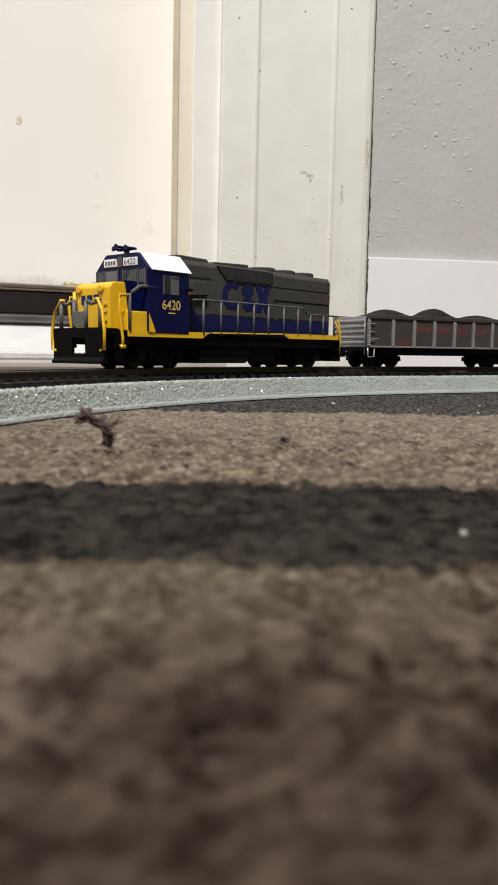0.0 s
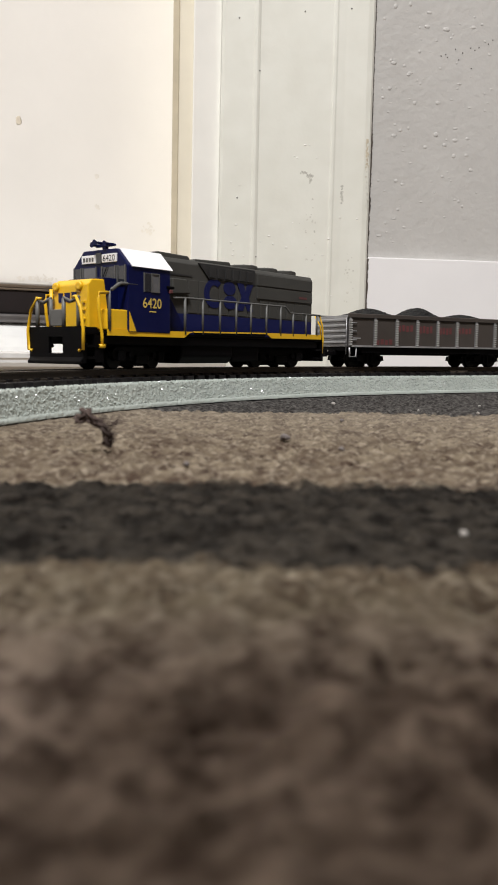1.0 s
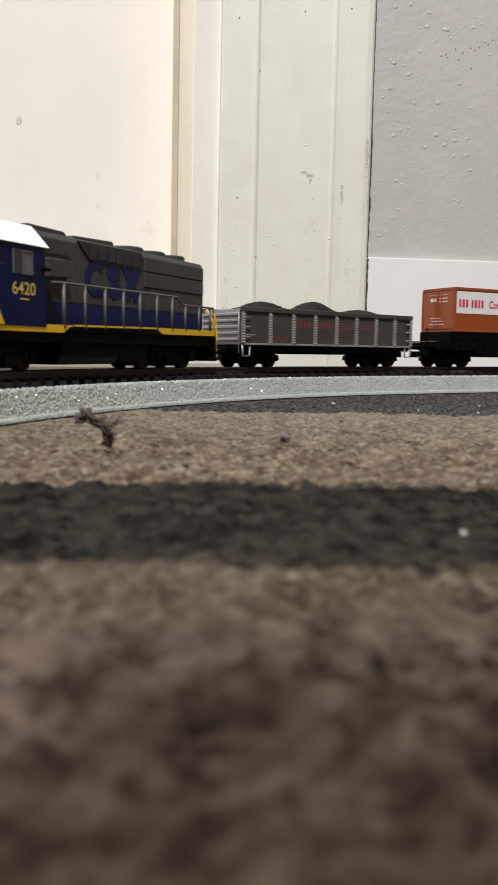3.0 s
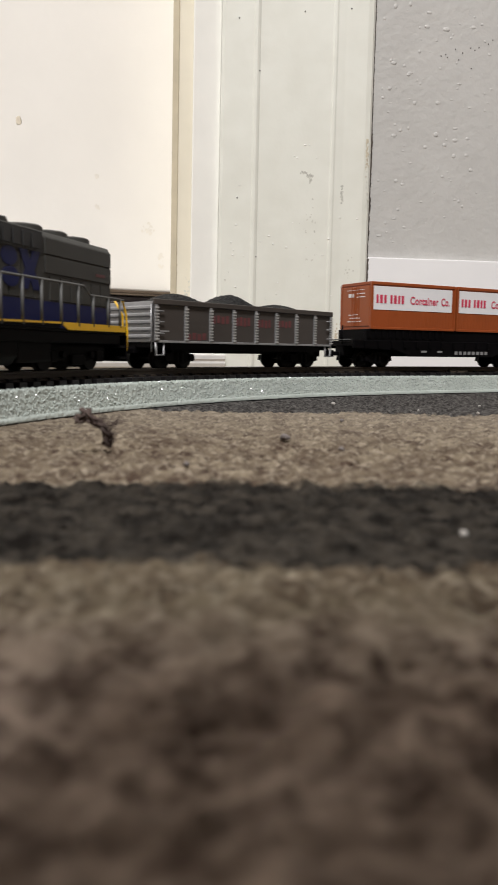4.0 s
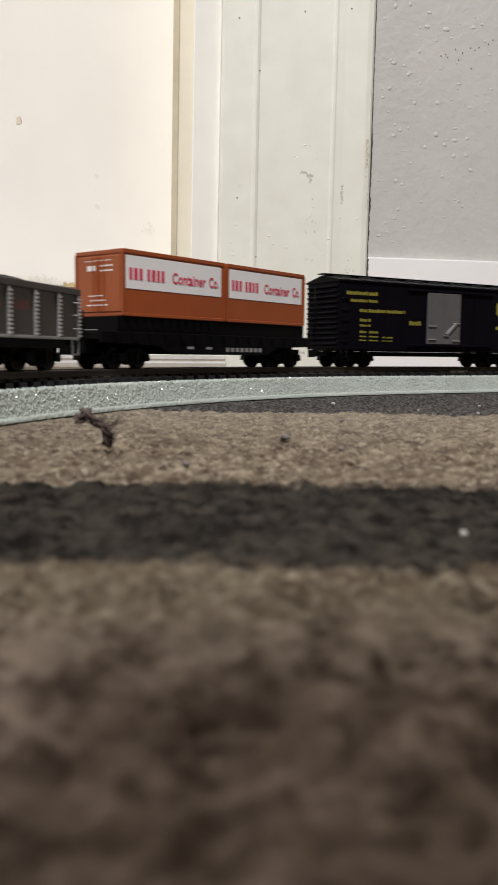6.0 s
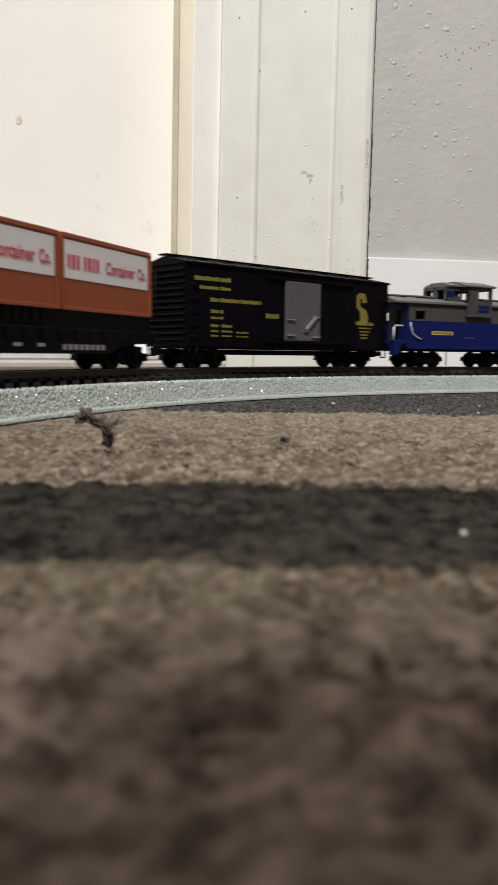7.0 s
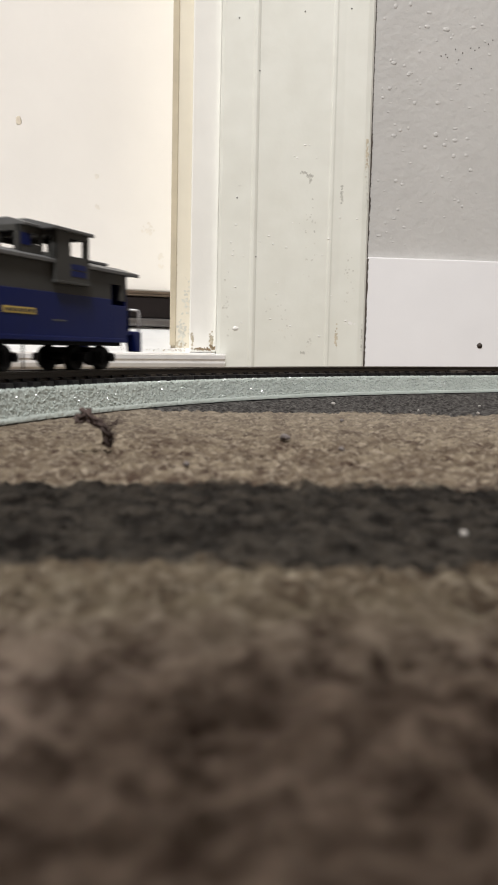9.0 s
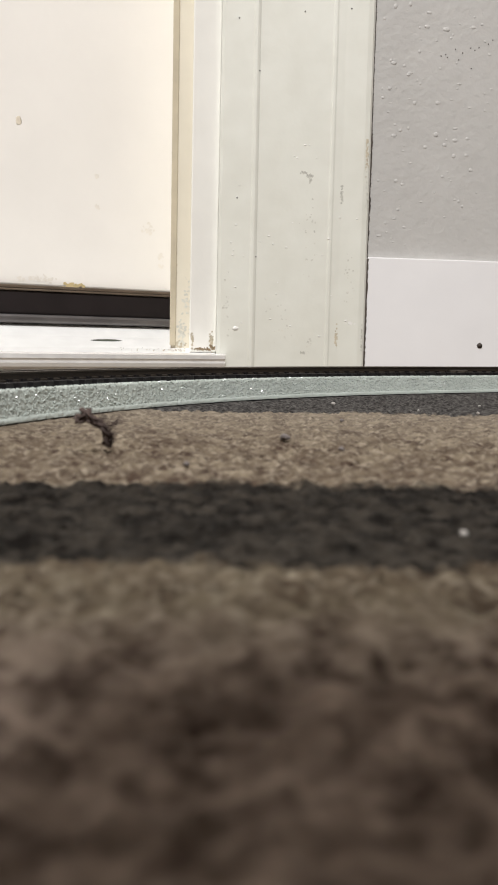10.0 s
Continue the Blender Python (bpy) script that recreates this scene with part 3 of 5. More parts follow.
    for x, z, rx, rz, n, m in ((33.0, 118.0, 2.0, 1.3, 26, M_GREYDIRT), (29.6, 119.8, 1.6, 0.5, 12, M_GREYDIRT), (33.5, 115, 1.0, 2.4, 12, M_GREYDIRT), (52.4, 108, 0.7, 5.5, 30, M_GREYDIRT),
                               (31.4, 14.8, 2.6, 0.6, 16, M_GREYDIRT), (36, 20.5, 1.6, 2.6, 16, M_DIRT), (51.4, 25, 1.0, 6.0, 46, M_TANDIRT), (66.2, 134, 1.3, 9.0, 70, M_TANDIRT), (66.8, 112, 0.9, 12, 40, M_DIRT),
                               (67.2, 24, 0.6, 8.0, 36, M_GREYDIRT), (-14, 40, 3.0, 24, 26, M_DIRT), (34, 84, 5.0, 26, 30, M_DIRT), (20, 30, 10, 12, 22, M_DIRT), (58, 60, 4, 20, 24, M_DIRT), (60, 33, 2.2, 1.8, 16, M_CHIP)):
        stain("casing_stain", x, face(x), z, rx, rz, n, 0.5, m, "dirty scuffed patch on the white casing", "scuff", "scuffs on the casing")
    for x, z, rx, rz, n, m in ((-41.5, 25, 2.6, 9, 60, M_DIRT), (-39, 46, 1.8, 12, 30, M_DIRT), (-44, 18, 3.0, 2.0, 40, M_TANDIRT), (-46, 60, 1.0, 26, 30, M_TANDIRT)):
        stain("stop_stain", x, 491.9, z, rx, rz, n, 0.7, m, "olive dirt on the yellowed door stop", "dirt", "dirt on the door stop")
    for x, z, rx, rz, n, m in ((-34.4, 21, 0.6, 5.0, 30, M_TANDIRT), (-23.6, 21, 1.3, 5.0, 46, M_TANDIRT), (-28, 15.8, 5.0, 0.9, 70, M_GRIME), (-23, 17, 1.6, 1.6, 40, M_GRIME)):
        stain("jamb_stain", x, 477.4, z, rx, rz, n, 0.45, m, "brown stain on the white door jamb", "stain", "stains on the jamb")
    for k in range(70):
        x = -38 - abs(rnd.gauss(0, 13))
        y = 491 - rnd.random() * 9
        blob("grime_crust", x, y, np.interp(y, (472, 490, 512), (12.6, 15.8, 21.6)), rnd.uniform(0.15, 0.5), rnd.uniform(0.08, 0.25), M_GRIME if k % 3 else M_PEB, "brown crumb of grime at the jamb's foot", "grime", "grime at the jamb", 0.4)
    for k in range(12):
        blob("gap_dirt", 70.0 + rnd.uniform(-0.5, 0.5), 479.2, rnd.uniform(84, 145), rnd.uniform(0.3, 0.7), rnd.uniform(0.5, 1.8), M_DARK, "dark dirt in the gap beside the casing", "dirt", "dirt beside the casing", 0.4)
    blob("sill_chip", -85, 505.0, 20.2, 8.5, 0.8, M_GREEN, "green-grey flat chip lying on the sill", "chip", "", 2.4)


# ---- the track: two half circles and two straights ----
S1 = TH0 * R
LOOP = 2 * STRAIGHT + 2 * math.pi * R


def track_at(s, out=0.0):
    """A place on the loop in plan, s millimetres along the run; out: to the outer side. And the heading angle."""
    s = (s - S1) % LOOP
    bx_, by_ = math.sin(TH0), -math.cos(TH0)
    if s < math.pi * R:
        th = TH0 + s / R
        c = (CX, CY)
    elif s < math.pi * R + STRAIGHT:
        th, d = TH0 + math.pi, s - math.pi * R
        return CX + (R + out) * math.cos(th) + bx_ * d, CY + (R + out) * math.sin(th) + by_ * d, th
    elif s < 2 * math.pi * R + STRAIGHT:
        th = TH0 + math.pi + (s - math.pi * R - STRAIGHT) / R
        c = (CX + bx_ * STRAIGHT, CY + by_ * STRAIGHT)
    else:
        th, d = TH0, LOOP - s
        return CX + (R + out) * math.cos(th) + bx_ * d, CY + (R + out) * math.sin(th) + by_ * d, th
    return c[0] + (R + out) * math.cos(th), c[1] + (R + out) * math.sin(th), th


def sweep(bm, prof, s0, s1, step):
    n = max(2, int((s1 - s0) / step))
    prev = None
    for k in range(n + 1):
        s = s0 + (s1 - s0) * k / n
        ring = []
        for o, z in prof:
            x, y, _ = track_at(s, o)
            ring.append(bm.verts.new((x * MM, y * MM, z * MM)))
        if prev:
            for i in range(len(prof)):
                j = (i + 1) % len(prof)
                bm.faces.new((prev[i], prev[j], ring[j], ring[i]))
        else:
            bm.faces.new(ring)
        prev = ring
    bm.faces.new(prev[::-1])


def build_track():
    track = new("model_track", None)
    z = RAILTOP
    bm = bmesh.new()
    # moulded ballast, lumpy shoulders
    rnd = random.Random(5)
    prof = [(-14.1, -0.2), (-14.1, 0.65), (-13.7, 0.8)]
    prof += [(-13.6 + 1.25 * k / 9, 0.9 + (z - 3.35 - 0.9) * k / 9) for k in range(10)]
    prof += [(-11.8, z - 3.2), (-11.0, z - 3.25), (-10.2, z - 3.3), (-9.2, z - 3.4), (9.2, z - 3.4), (12.3, z - 3.4), (13.6, 1.0), (13.9, 0.0)]
    s0, s1, n = S1 - 160, S1 + 330, 1100
    prev = None
    for k in range(n + 1):
        s = s0 + (s1 - s0) * k / n
        ring = []
        for i, (o, h) in enumerate(prof):
            j = (1.4 if 9 < i < 14 else 0.8) * 0.20 * noise.noise(Vector((s * 0.85, o * 0.9, h * 0.85))) + 0.16 * noise.noise(Vector((s * 2.1, o * 2, h * 2.1 + 7))) if 2 < i < 16 else 0.0
            x, y, _ = track_at(s, o - j * 0.8)
            ring.append(bm.verts.new((x * MM, y * MM, (h + j * 0.55) * MM)))
        if prev:
            for i in range(len(prof) - 1):
                bm.faces.new((prev[i], prev[i + 1], ring[i + 1], ring[i]))
        prev = ring
    part("roadbed", bm, M_BALLAST, track, "pale grey moulded plastic ballast, shiny", True)
    # moulded grains: small tilted eight-sided grains sunk in the shoulder
    verts, faces = [], []
    for k in range(7500):
        u = rnd.random()
        s, o, h = rnd.uniform(S1 - 60, S1 + 290), -13.55 + 1.25 * u, 1.0 + (z - 4.3) * u
        if k % 5 == 0:
            o, h = rnd.uniform(-12.3, -9.6), z - 3.25
        x, y, _ = track_at(s, o)
        turn = Euler((rnd.uniform(0, 6.3), rnd.uniform(0, 6.3), rnd.uniform(0, 6.3))).to_matrix()
        r = rnd.uniform(0.16, 0.33)
        at = Vector((x, y, h))
        n0 = len(verts)
        for c in ((1, 0, 0), (-1, 0, 0), (0, 1, 0), (0, -1, 0), (0, 0, 1), (0, 0, -1)):
            verts.append((at + turn @ Vector(c) * r) * MM)
        faces += [[n0 + i for i in q] for q in ((0, 2, 4), (2, 1, 4), (1, 3, 4), (3, 0, 4), (2, 0, 5), (1, 2, 5), (3, 1, 5), (0, 3, 5))]
    me = bpy.data.meshes.new("ballast_grit")
    me.from_pydata(verts, [], faces)
    me.materials.append(M_GRAIN)
    grains = new("ballast_grit", me)
    grains.parent = track
    tagged(grains, "glinting pale grey moulded ballast grains", "", "", "stuff")
    bm = bmesh.new()
    sweep(bm, [(-13.9, 0), (-12.3, z - 3.4), (12.3, z - 3.4), (13.9, 0)], S1 + 330, S1 - 160 + LOOP, 8)
    part("roadbed", bm, M_BALLAST, track)
    for o in (-4.7, 4.7):
        bm = bmesh.new()
        sweep(bm, [(o - 1.1, z - 2.1), (o - 1.1, z - 1.8), (o - 0.35, z - 1.6), (o - 0.35, z - 0.6), (o - 0.5, z - 0.5), (o - 0.5, z - 0.06), (o + 0.5, z - 0.06), (o + 0.5, z - 0.5),
                   (o + 0.35, z - 0.6), (o + 0.35, z - 1.6), (o + 1.1, z - 1.8), (o + 1.1, z - 2.1)], S1 - 160, S1 - 160 + LOOP, 4)
        rail = part("rail", bm, M_RAIL, track)
        bm = bmesh.new()
        sweep(bm, [(o - 0.42, z - 0.06), (o - 0.38, z), (o + 0.38, z), (o + 0.42, z - 0.06)], S1 - 160, S1 - 160 + LOOP, 4)
        part("rail_head", bm, M_RAILTOP, rail, "worn bright rail head")
    # ties
    bm = bmesh.new()
    box(bm, -1.35, 1.35, -9.4, 9.4, -3.6, -2.05, 0.15)
    for o in (-4.7, 4.7):
        box(bm, -0.7, 0.7, o - 1.6, o + 1.6, -2.05, -1.5)
    tie = mesh_of("tie", bm, M_TIE)
    s = S1 - 158
    while s < S1 + 330:
        x, y, th = track_at(s)
        ob = new("tie", tie)
        ob.parent = track
        ob.matrix_basis = Matrix.Translation((x * MM, y * MM, z * MM)) @ Matrix.Rotation(th - math.pi / 2, 4, "Z")
        s += 4.9
    bm = bmesh.new()
    sweep(bm, [(-7.6, z - 3.45), (-7.6, z - 2.7), (7.6, z - 2.7), (7.6, z - 3.45)], S1 - 160, S1 - 160 + LOOP, 6)
    part("tie_web", bm, M_TIE, track)
    # rail joiner at the joint
    for sj in (S1 - 22,):
        bm = bmesh.new()
        sweep(bm, [(-6.3, z - 2.3), (-6.3, z - 1.4), (-5.2, z - 1.0), (-5.05, z - 1.6), (-5.05, z - 2.3)], sj - 4.5, sj + 4.5, 3)
        part("rail_joiner", bm, M_RAILTOP, track, "bright metal rail joiner")
    tagged(track, "curved model railway track on grey plastic roadbed", "model track")
    return track


# ---- rolling stock: x runs back from the front, y away from the inner side, z up from the rail head ----
def wheel_mesh():
    bm = bmesh.new()
    lathe(bm, [(-4.9, 1.2), (-4.95, 2.2), (-4.9, 2.75), (-3.9, 2.8), (-3.75, 3.3), (-3.45, 3.3), (-3.4, 1.6), (-3.3, 0.7),
               (3.3, 0.7), (3.4, 1.6), (3.45, 3.3), (3.75, 3.3), (3.9, 2.8), (4.9, 2.75), (4.95, 2.2), (4.9, 1.2)], 24)
    return mesh_of("wheelset", bm, M_WHEEL)


WHEELSET = wheel_mesh()
TURNING, SWIVELS = [], []


def truck(car, x, base, kind="freight"):
    """A bogie with two wheelsets, as a part that turns under its car."""
    bm = bmesh.new()
    h = base / 2
    for s in (-1, 1):
        y0, y1 = sorted((s * 5.6, s * 7.0))
        if kind == "engine":
            prism(bm, [(-h - 2.8, 3.0), (-h - 2.8, 4.6), (-h - 1.4, 5.6), (h + 1.4, 5.6), (h + 2.8, 4.6), (h + 2.8, 3.0), (h + 1.8, 2.2), (h - 2, 2.6), (2.5, 1.7),
                       (-2.5, 1.7), (-h + 2, 2.6), (-h - 1.8, 2.2)], y0, y1, "y")
            for xx in (-h, h):
                box(bm, xx - 1.3, xx + 1.3, min(s * 6.6, s * 7.8), max(s * 6.6, s * 7.8), 2.0, 4.6, 0.25)
            box(bm, -2.6, 2.6, min(s * 6.4, s * 7.9), max(s * 6.4, s * 7.9), 1.3, 3.6, 0.3)
            for xx in (-h + 3.2, h - 3.2):
                lathe(bm, [(min(s * 6.8, s * 8.0), 0.8), (max(s * 6.8, s * 8.0), 0.8)], 10, "y", (xx, 0, 3.6))
        else:
            prism(bm, [(-h - 2.0, 2.2), (-h - 1.6, 3.9), (-h + 2, 4.2), (-1.9, 5.2), (1.9, 5.2), (h - 2, 4.2), (h + 1.6, 3.9), (h + 2.0, 2.2), (h - 1.4, 2.1),
                       (2.4, 1.1), (-2.4, 1.1), (-h + 1.4, 2.1)], y0, y1, "y")
            for xx in (-h, h):
                lathe(bm, [(min(s * 6.8, s * 7.7), 1.0), (max(s * 6.8, s * 7.7), 0.8)], 10, "y", (xx, 0, 2.9))
            for xx in (-1.0, 1.0):
                lathe(bm, [(1.6, 0.7), (4.4, 0.7)], 8, "z", (xx, s * 6.9, 0))
    box(bm, -2.2, 2.2, -6, 6, 3.6, 5.4, 0.2)
    if kind == "engine":
        box(bm, -h + 1, h - 1, -4.0, 4.0, 0.7, 4.4, 0.3)
    box(bm, -h - 1, h + 1, -2.2, 2.2, 4.2, 5.2)
    t = part("truck", bm, M_BLACK, car)
    t.location = (x * MM, 0, 0)
    SWIVELS.append((t, car, x))
    for xx in (-h, h):
        w = new("wheelset", WHEELSET)
        w.parent = t
        w.location = (xx * MM, 0, 2.78 * MM)
        TURNING.append((w, xx, car))
    return t


def coupler(car, x, s):
    bm = bmesh.new()
    box(bm, min(x, x + s * 3.4), max(x, x + s * 3.4), -1.0, 1.0, 3.9, 5.4, 0.2)
    prism(bm, [(x + s * 3.2, -1.9), (x + s * 3.2, 1.2), (x + s * 4.3, 1.9), (x + s * 5.0, 0.8), (x + s * 4.4, 0.4), (x + s * 4.2, -1.9)], 3.5, 5.8, "z")
    part("coupler", bm, M_BLACK, car)


def locomotive():
    car = new("model_locomotive", None)
    bm = bmesh.new()
    # frame with a deep middle
    box(bm, -50, 46, -9.6, 9.6, 6.2, 8.6, 0.2)
    box(bm, -53.2, -49, -9.8, 9.8, 8.4, 10.2, 0.2)
    box(bm, 44, 49.3, -9.8, 9.8, 8.4, 10.6, 0.2)
    box(bm, -42, 46, -5.3, 5.3, 4.4, 6.3)
    part("frame", bm, M_BLACK, car)
    bx("walkway", M_BLACK, car, -49, 46, -10.0, 10.0, 8.6, 9.3, 0.15)
    for s in (-1, 1):
        y0, y1 = sorted((s * 9.95, s * 10.3))
        pr("sill_stripe", M_YELLOW, car, [(-46.3, 8.3), (-46.3, 9.8), (-15.2, 10.0), (-17.2, 9.6), (-19.4, 8.3)], y0, y1, label="yellow sill stripe")
        pr("sill_stripe", M_YELLOW, car, [(16.6, 10.6), (47.6, 10.7), (47.6, 9.2), (20.0, 9.0)], y0, y1, label="yellow sill stripe")
        pr("sill_stripe", M_YELLOW, car, [(-15.4, 9.75), (-15.4, 10.15), (16.8, 10.6), (16.8, 10.2)], y0, y1, label="yellow sill stripe")
        pr("walkway_edge", M_BLACK, car, [(-15.2, 9.3), (-15.2, 9.7), (16.6, 10.15), (16.6, 9.3)], *sorted((s * 9.9, s * 10.2)))
    pr("fuel_tank", M_BLACK, car, [(-7.4, 1.4), (7.4, 1.4), (9.0, 3.4), (9.0, 7.0), (-9.0, 7.0), (-9.0, 3.4)], -19.0, 2.6, "x", 0.4)
    bx("air_reservoir", M_BLACK, car, 3.0, 16.0, -8.4, 8.4, 1.9, 7.0, 0.6)
    # long hood
    pr("long_hood", M_GREY, car, [(-6.2, 9.2), (-6.2, 28.6), (-5.4, 29.8), (5.4, 29.8), (6.2, 28.6), (6.2, 9.2)], -25.4, 47.6, "x", 0.2)
    pr("lower_band", M_LOGO, car, [(-6.35, 9.3), (-6.35, 15.0), (6.35, 15.0), (6.35, 9.3)], -18.0, 47.0, "x", label="blue lower band of the hood")
    pr("cab_sweep", M_BLUE, car, [(-25.2, 9.4), (-25.2, 24.0), (-22.0, 20.5), (-19.0, 16.4), (-16.2, 12.4), (-15.0, 9.4)], -6.5, 6.5, label="blue sweep behind the cab")
    # hood doors and louvres
    for x0 in (19.0, 23.6, 28.2, 32.8, 37.4, 42.0):
        for s in (-1, 1):
            y0, y1 = sorted((s * 6.15, s * 6.42))
            bx("hood_door", M_GREY, car, x0, x0 + 4.1, y0, y1, 15.3, 20.4, 0.08)
    for x0 in (-13.6, -9.2, -4.8, -0.4, 4.0, 8.4, 12.8):
        for s in (-1, 1):
            y0, y1 = sorted((s * 6.15, s * 6.4))
            bx("hood_door", M_GREY, car, x0, x0 + 4.0, y0, y1, 15.3, 24.3, 0.08)
    for s in (-1, 1):
        y0, y1 = sorted((s * 6.1, s * 6.55))
        bx("radiator_panel", M_GREY, car, 17.2, 47.2, y0, y1, 21.0, 24.6, 0.1)
        bx("radiator_panel", M_GREY, car, 17.2, 47.2, y0, y1, 25.0, 28.4, 0.1)
        # dark air intake under a flared top
        pr("intake_grille", M_DGREY, car, [(-9.5, 29.2), (-5.0, 25.2), (16.0, 25.0), (16.0, 29.3)], y0, y1)
        for k in range(6):
            bx("louvre", M_DGREY, car, -5 + k * 3.4, -2.6 + k * 3.4, *sorted((s * 6.5, s * 6.85)), 25.6, 28.6, 0.05)
        pr("intake_box", M_GREY, car, [(-21.0, 20.0), (-21.0, 24.2), (-15.5, 24.2), (-13.8, 20.4)], *sorted((s * 6.2, s * 7.6)), bev=0.3)
        bx("hood_line", M_DGREY, car, -24, -12, *sorted((s * 6.1, s * 6.34)), 25.2, 25.6)
    # roof gear
    pr("roof_blister", M_GREY, car, [(-24.5, 29.6), (-23.5, 31.2), (-11.5, 31.0), (-10.2, 29.6)], -4.4, 4.4, bev=0.3)
    pr("exhaust_hatch", M_GREY, car, [(-9.6, 29.6), (-9.0, 30.5), (6.0, 31.0), (6.8, 29.6)], -4.8, 4.8, bev=0.25)
    for x0 in (13.4, 23.8, 34.0):
        bm = bmesh.new()
        lathe(bm, [(29.6, 4.8), (30.9, 4.8), (31.2, 4.4), (31.2, 3.6), (30.9, 3.4), (30.9, 0.8), (31.2, 0.4)], 24, "z", (x0 + 4.4, 0, 0))
        fan = part("radiator_fan", bm, M_GREY, car)
        bm = bmesh.new()
        for k in range(8):
            a = k * math.pi / 4
            tube(bm, [(x0 + 4.4, 0, 31.25), (x0 + 4.4 + 4 * math.cos(a), 4 * math.sin(a), 31.25)], 0.12, 4)
        part("fan_guard", bm, M_DGREY, fan)
    # hood print: three plain blue shapes
    for s in (-1, 1):
        y = s * 6.45
        d = 0.09
        y0, y1 = sorted((y, y + s * d))
        arc = lambda cx, cz, rx, rz, a0, a1, n=9: [(cx + rx * math.cos(radians(a0 + (a1 - a0) * i / n)), cz + rz * math.sin(radians(a0 + (a1 - a0) * i / n))) for i in range(n + 1)]
        # an open ring, two stacked ovals and a bow-tie form
        pr("logo_shape", M_LOGO, car, arc(-2.8, 21.2, 4.4, 4.1, 50, 310, 16) + arc(-2.8, 21.2, 2.2, 2.4, 310, 50, 16), y0, y1)
        pr("logo_shape", M_LOGO, car, arc(4.0, 23.1, 2.8, 1.9, 0, 345, 15), y0, y1)
        pr("logo_shape", M_LOGO, car, arc(4.4, 19.1, 3.0, 2.0, 0, 345, 15), y0, y1)
        pr("logo_shape", M_LOGO, car, [(7.4, 25.0), (10.4, 25.0), (11.4, 22.9), (12.4, 25.0), (15.2, 25.0), (13.0, 21.0), (15.2, 17.0), (12.4, 17.0), (11.4, 19.0), (10.4, 17.0), (7.4, 17.0), (9.6, 21.0)], y0, y1)
        bx("red_mark", M_RED, car, 39.5, 44, *sorted((s * 6.5, s * 6.6)), 22.2, 22.9)
    # cab
    prof = [(-10.5, 9.3), (-10.5, 25.6), (-6.2, 30.0), (6.2, 30.0), (10.5, 25.6), (10.5, 9.3)]
    cab = pr("cab", M_BLUE, car, prof, -39.8, -24.9, "x", 0.25)
    for s in (-1, 1):
        # white bent roof panel
        pts = [(s * 10.85, 25.5), (s * 6.2, 30.22), (s * 5.0, 30.3), (s * 5.0, 30.1), (s * 6.1, 30.0), (s * 10.55, 25.4)]
        pr("roof_panel", M_WHITE, cab, pts, -38.6, -24.2, "x", label="white cab roof side")
        ya, yb = sorted((s * 10.4, s * 10.58))
        yc, yd = sorted((s * 10.5, s * 10.75))
        bx("side_window", M_BRIGHTPANE, cab, -34.5, -29.1, ya, yb, 19.6, 24.2)
        bm = bmesh.new()
        for a in ((-34.6, -34.3, 19.5, 24.3), (-32.0, -31.6, 19.5, 24.3), (-29.3, -29.0, 19.5, 24.3), (-31.6, -29.3, 24.0, 24.3), (-31.6, -29.3, 19.5, 19.8)):
            box(bm, a[0], a[1], yc, yd, a[2], a[3])
        part("window_frame", bm, M_RAILGREY, cab)
        bx("dark_pane", M_GLASS, cab, -34.3, -32.0, *sorted((s * 10.56, s * 10.64)), 19.7, 24.1)
        bx("marker_lamp", M_RED, cab, -25.6, -24.4, *sorted((s * 10.4, s * 11.0)), 19.6, 20.6, 0.2)
        bx("mirror_arm", M_BLACK, cab, -26.4, -23.8, *sorted((s * 10.4, s * 11.0)), 20.8, 21.5, 0.2)
        bx("side_panel", M_YELLOW, car, -46.4, -39.3, *sorted((s * 6.8, s * 10.0)), 9.7, 14.7, 0.25, "yellow side box by the nose")
        pr("cab_stripe", M_YELLOW, cab, [(-39.5, 9.5), (-39.5, 14.4), (-37.2, 9.5)], ya, yb, label="yellow slanted corner of the cab")
        writing("road_number", "6420", 2.55, M_LETTER, car, (-34.9, s * 10.6, 15.5), 6.6, 0.012) if s < 0 else None
    bars("print_bar", M_LETTER, cab, [(-32.6, -30.2, 14.5, 14.8)], -10.5, 0.08)
    # cab front
    for y0, y1 in ((-9.6, -7.0), (-6.0, -1.2), (1.2, 6.0), (7.0, 9.6)):
        bx("front_window", M_BRIGHTPANE if y0 == 1.2 else M_GLASS, cab, -40.05, -39.70, y0, y1, 22.4 if abs(y0) < 6.1 and abs(y1) < 6.1 else 20.8, 25.6, 0.05)
    bm = bmesh.new()
    for y in (-9.7, -6.9, -6.1, -1.1, 1.1, 6.1, 6.9, 9.7):
        box(bm, -40.25, -39.80, y - 0.14, y + 0.14, 21.0, 25.8)
    part("window_frame", bm, M_RAILGREY, cab)
    tb("wiper", M_BLACK, cab, [(-40.3, -3.2, 25.6), (-40.4, -2.0, 23.2)], 0.12)
    for s in (-1, 1):
        bx("number_board", M_WHITE, cab, -40.15, -39.70, *sorted((s * 1.2, s * 6.6)), 26.7, 28.8, 0.1)
    writing_front(cab, "6420", -40.2, -6.1, 26.98, 1.5, 4.4)
    for k in range(4):
        bx("print_bar", M_RAILGREY, cab, -40.22, -40.14, 1.9 + k * 1.1, 2.6 + k * 1.1, 27.2, 28.2)
    bx("headlight_bar", M_GLASS, cab, -40.20, -39.70, -1.0, 1.0, 26.4, 29.2, 0.1)
    bm = bmesh.new()
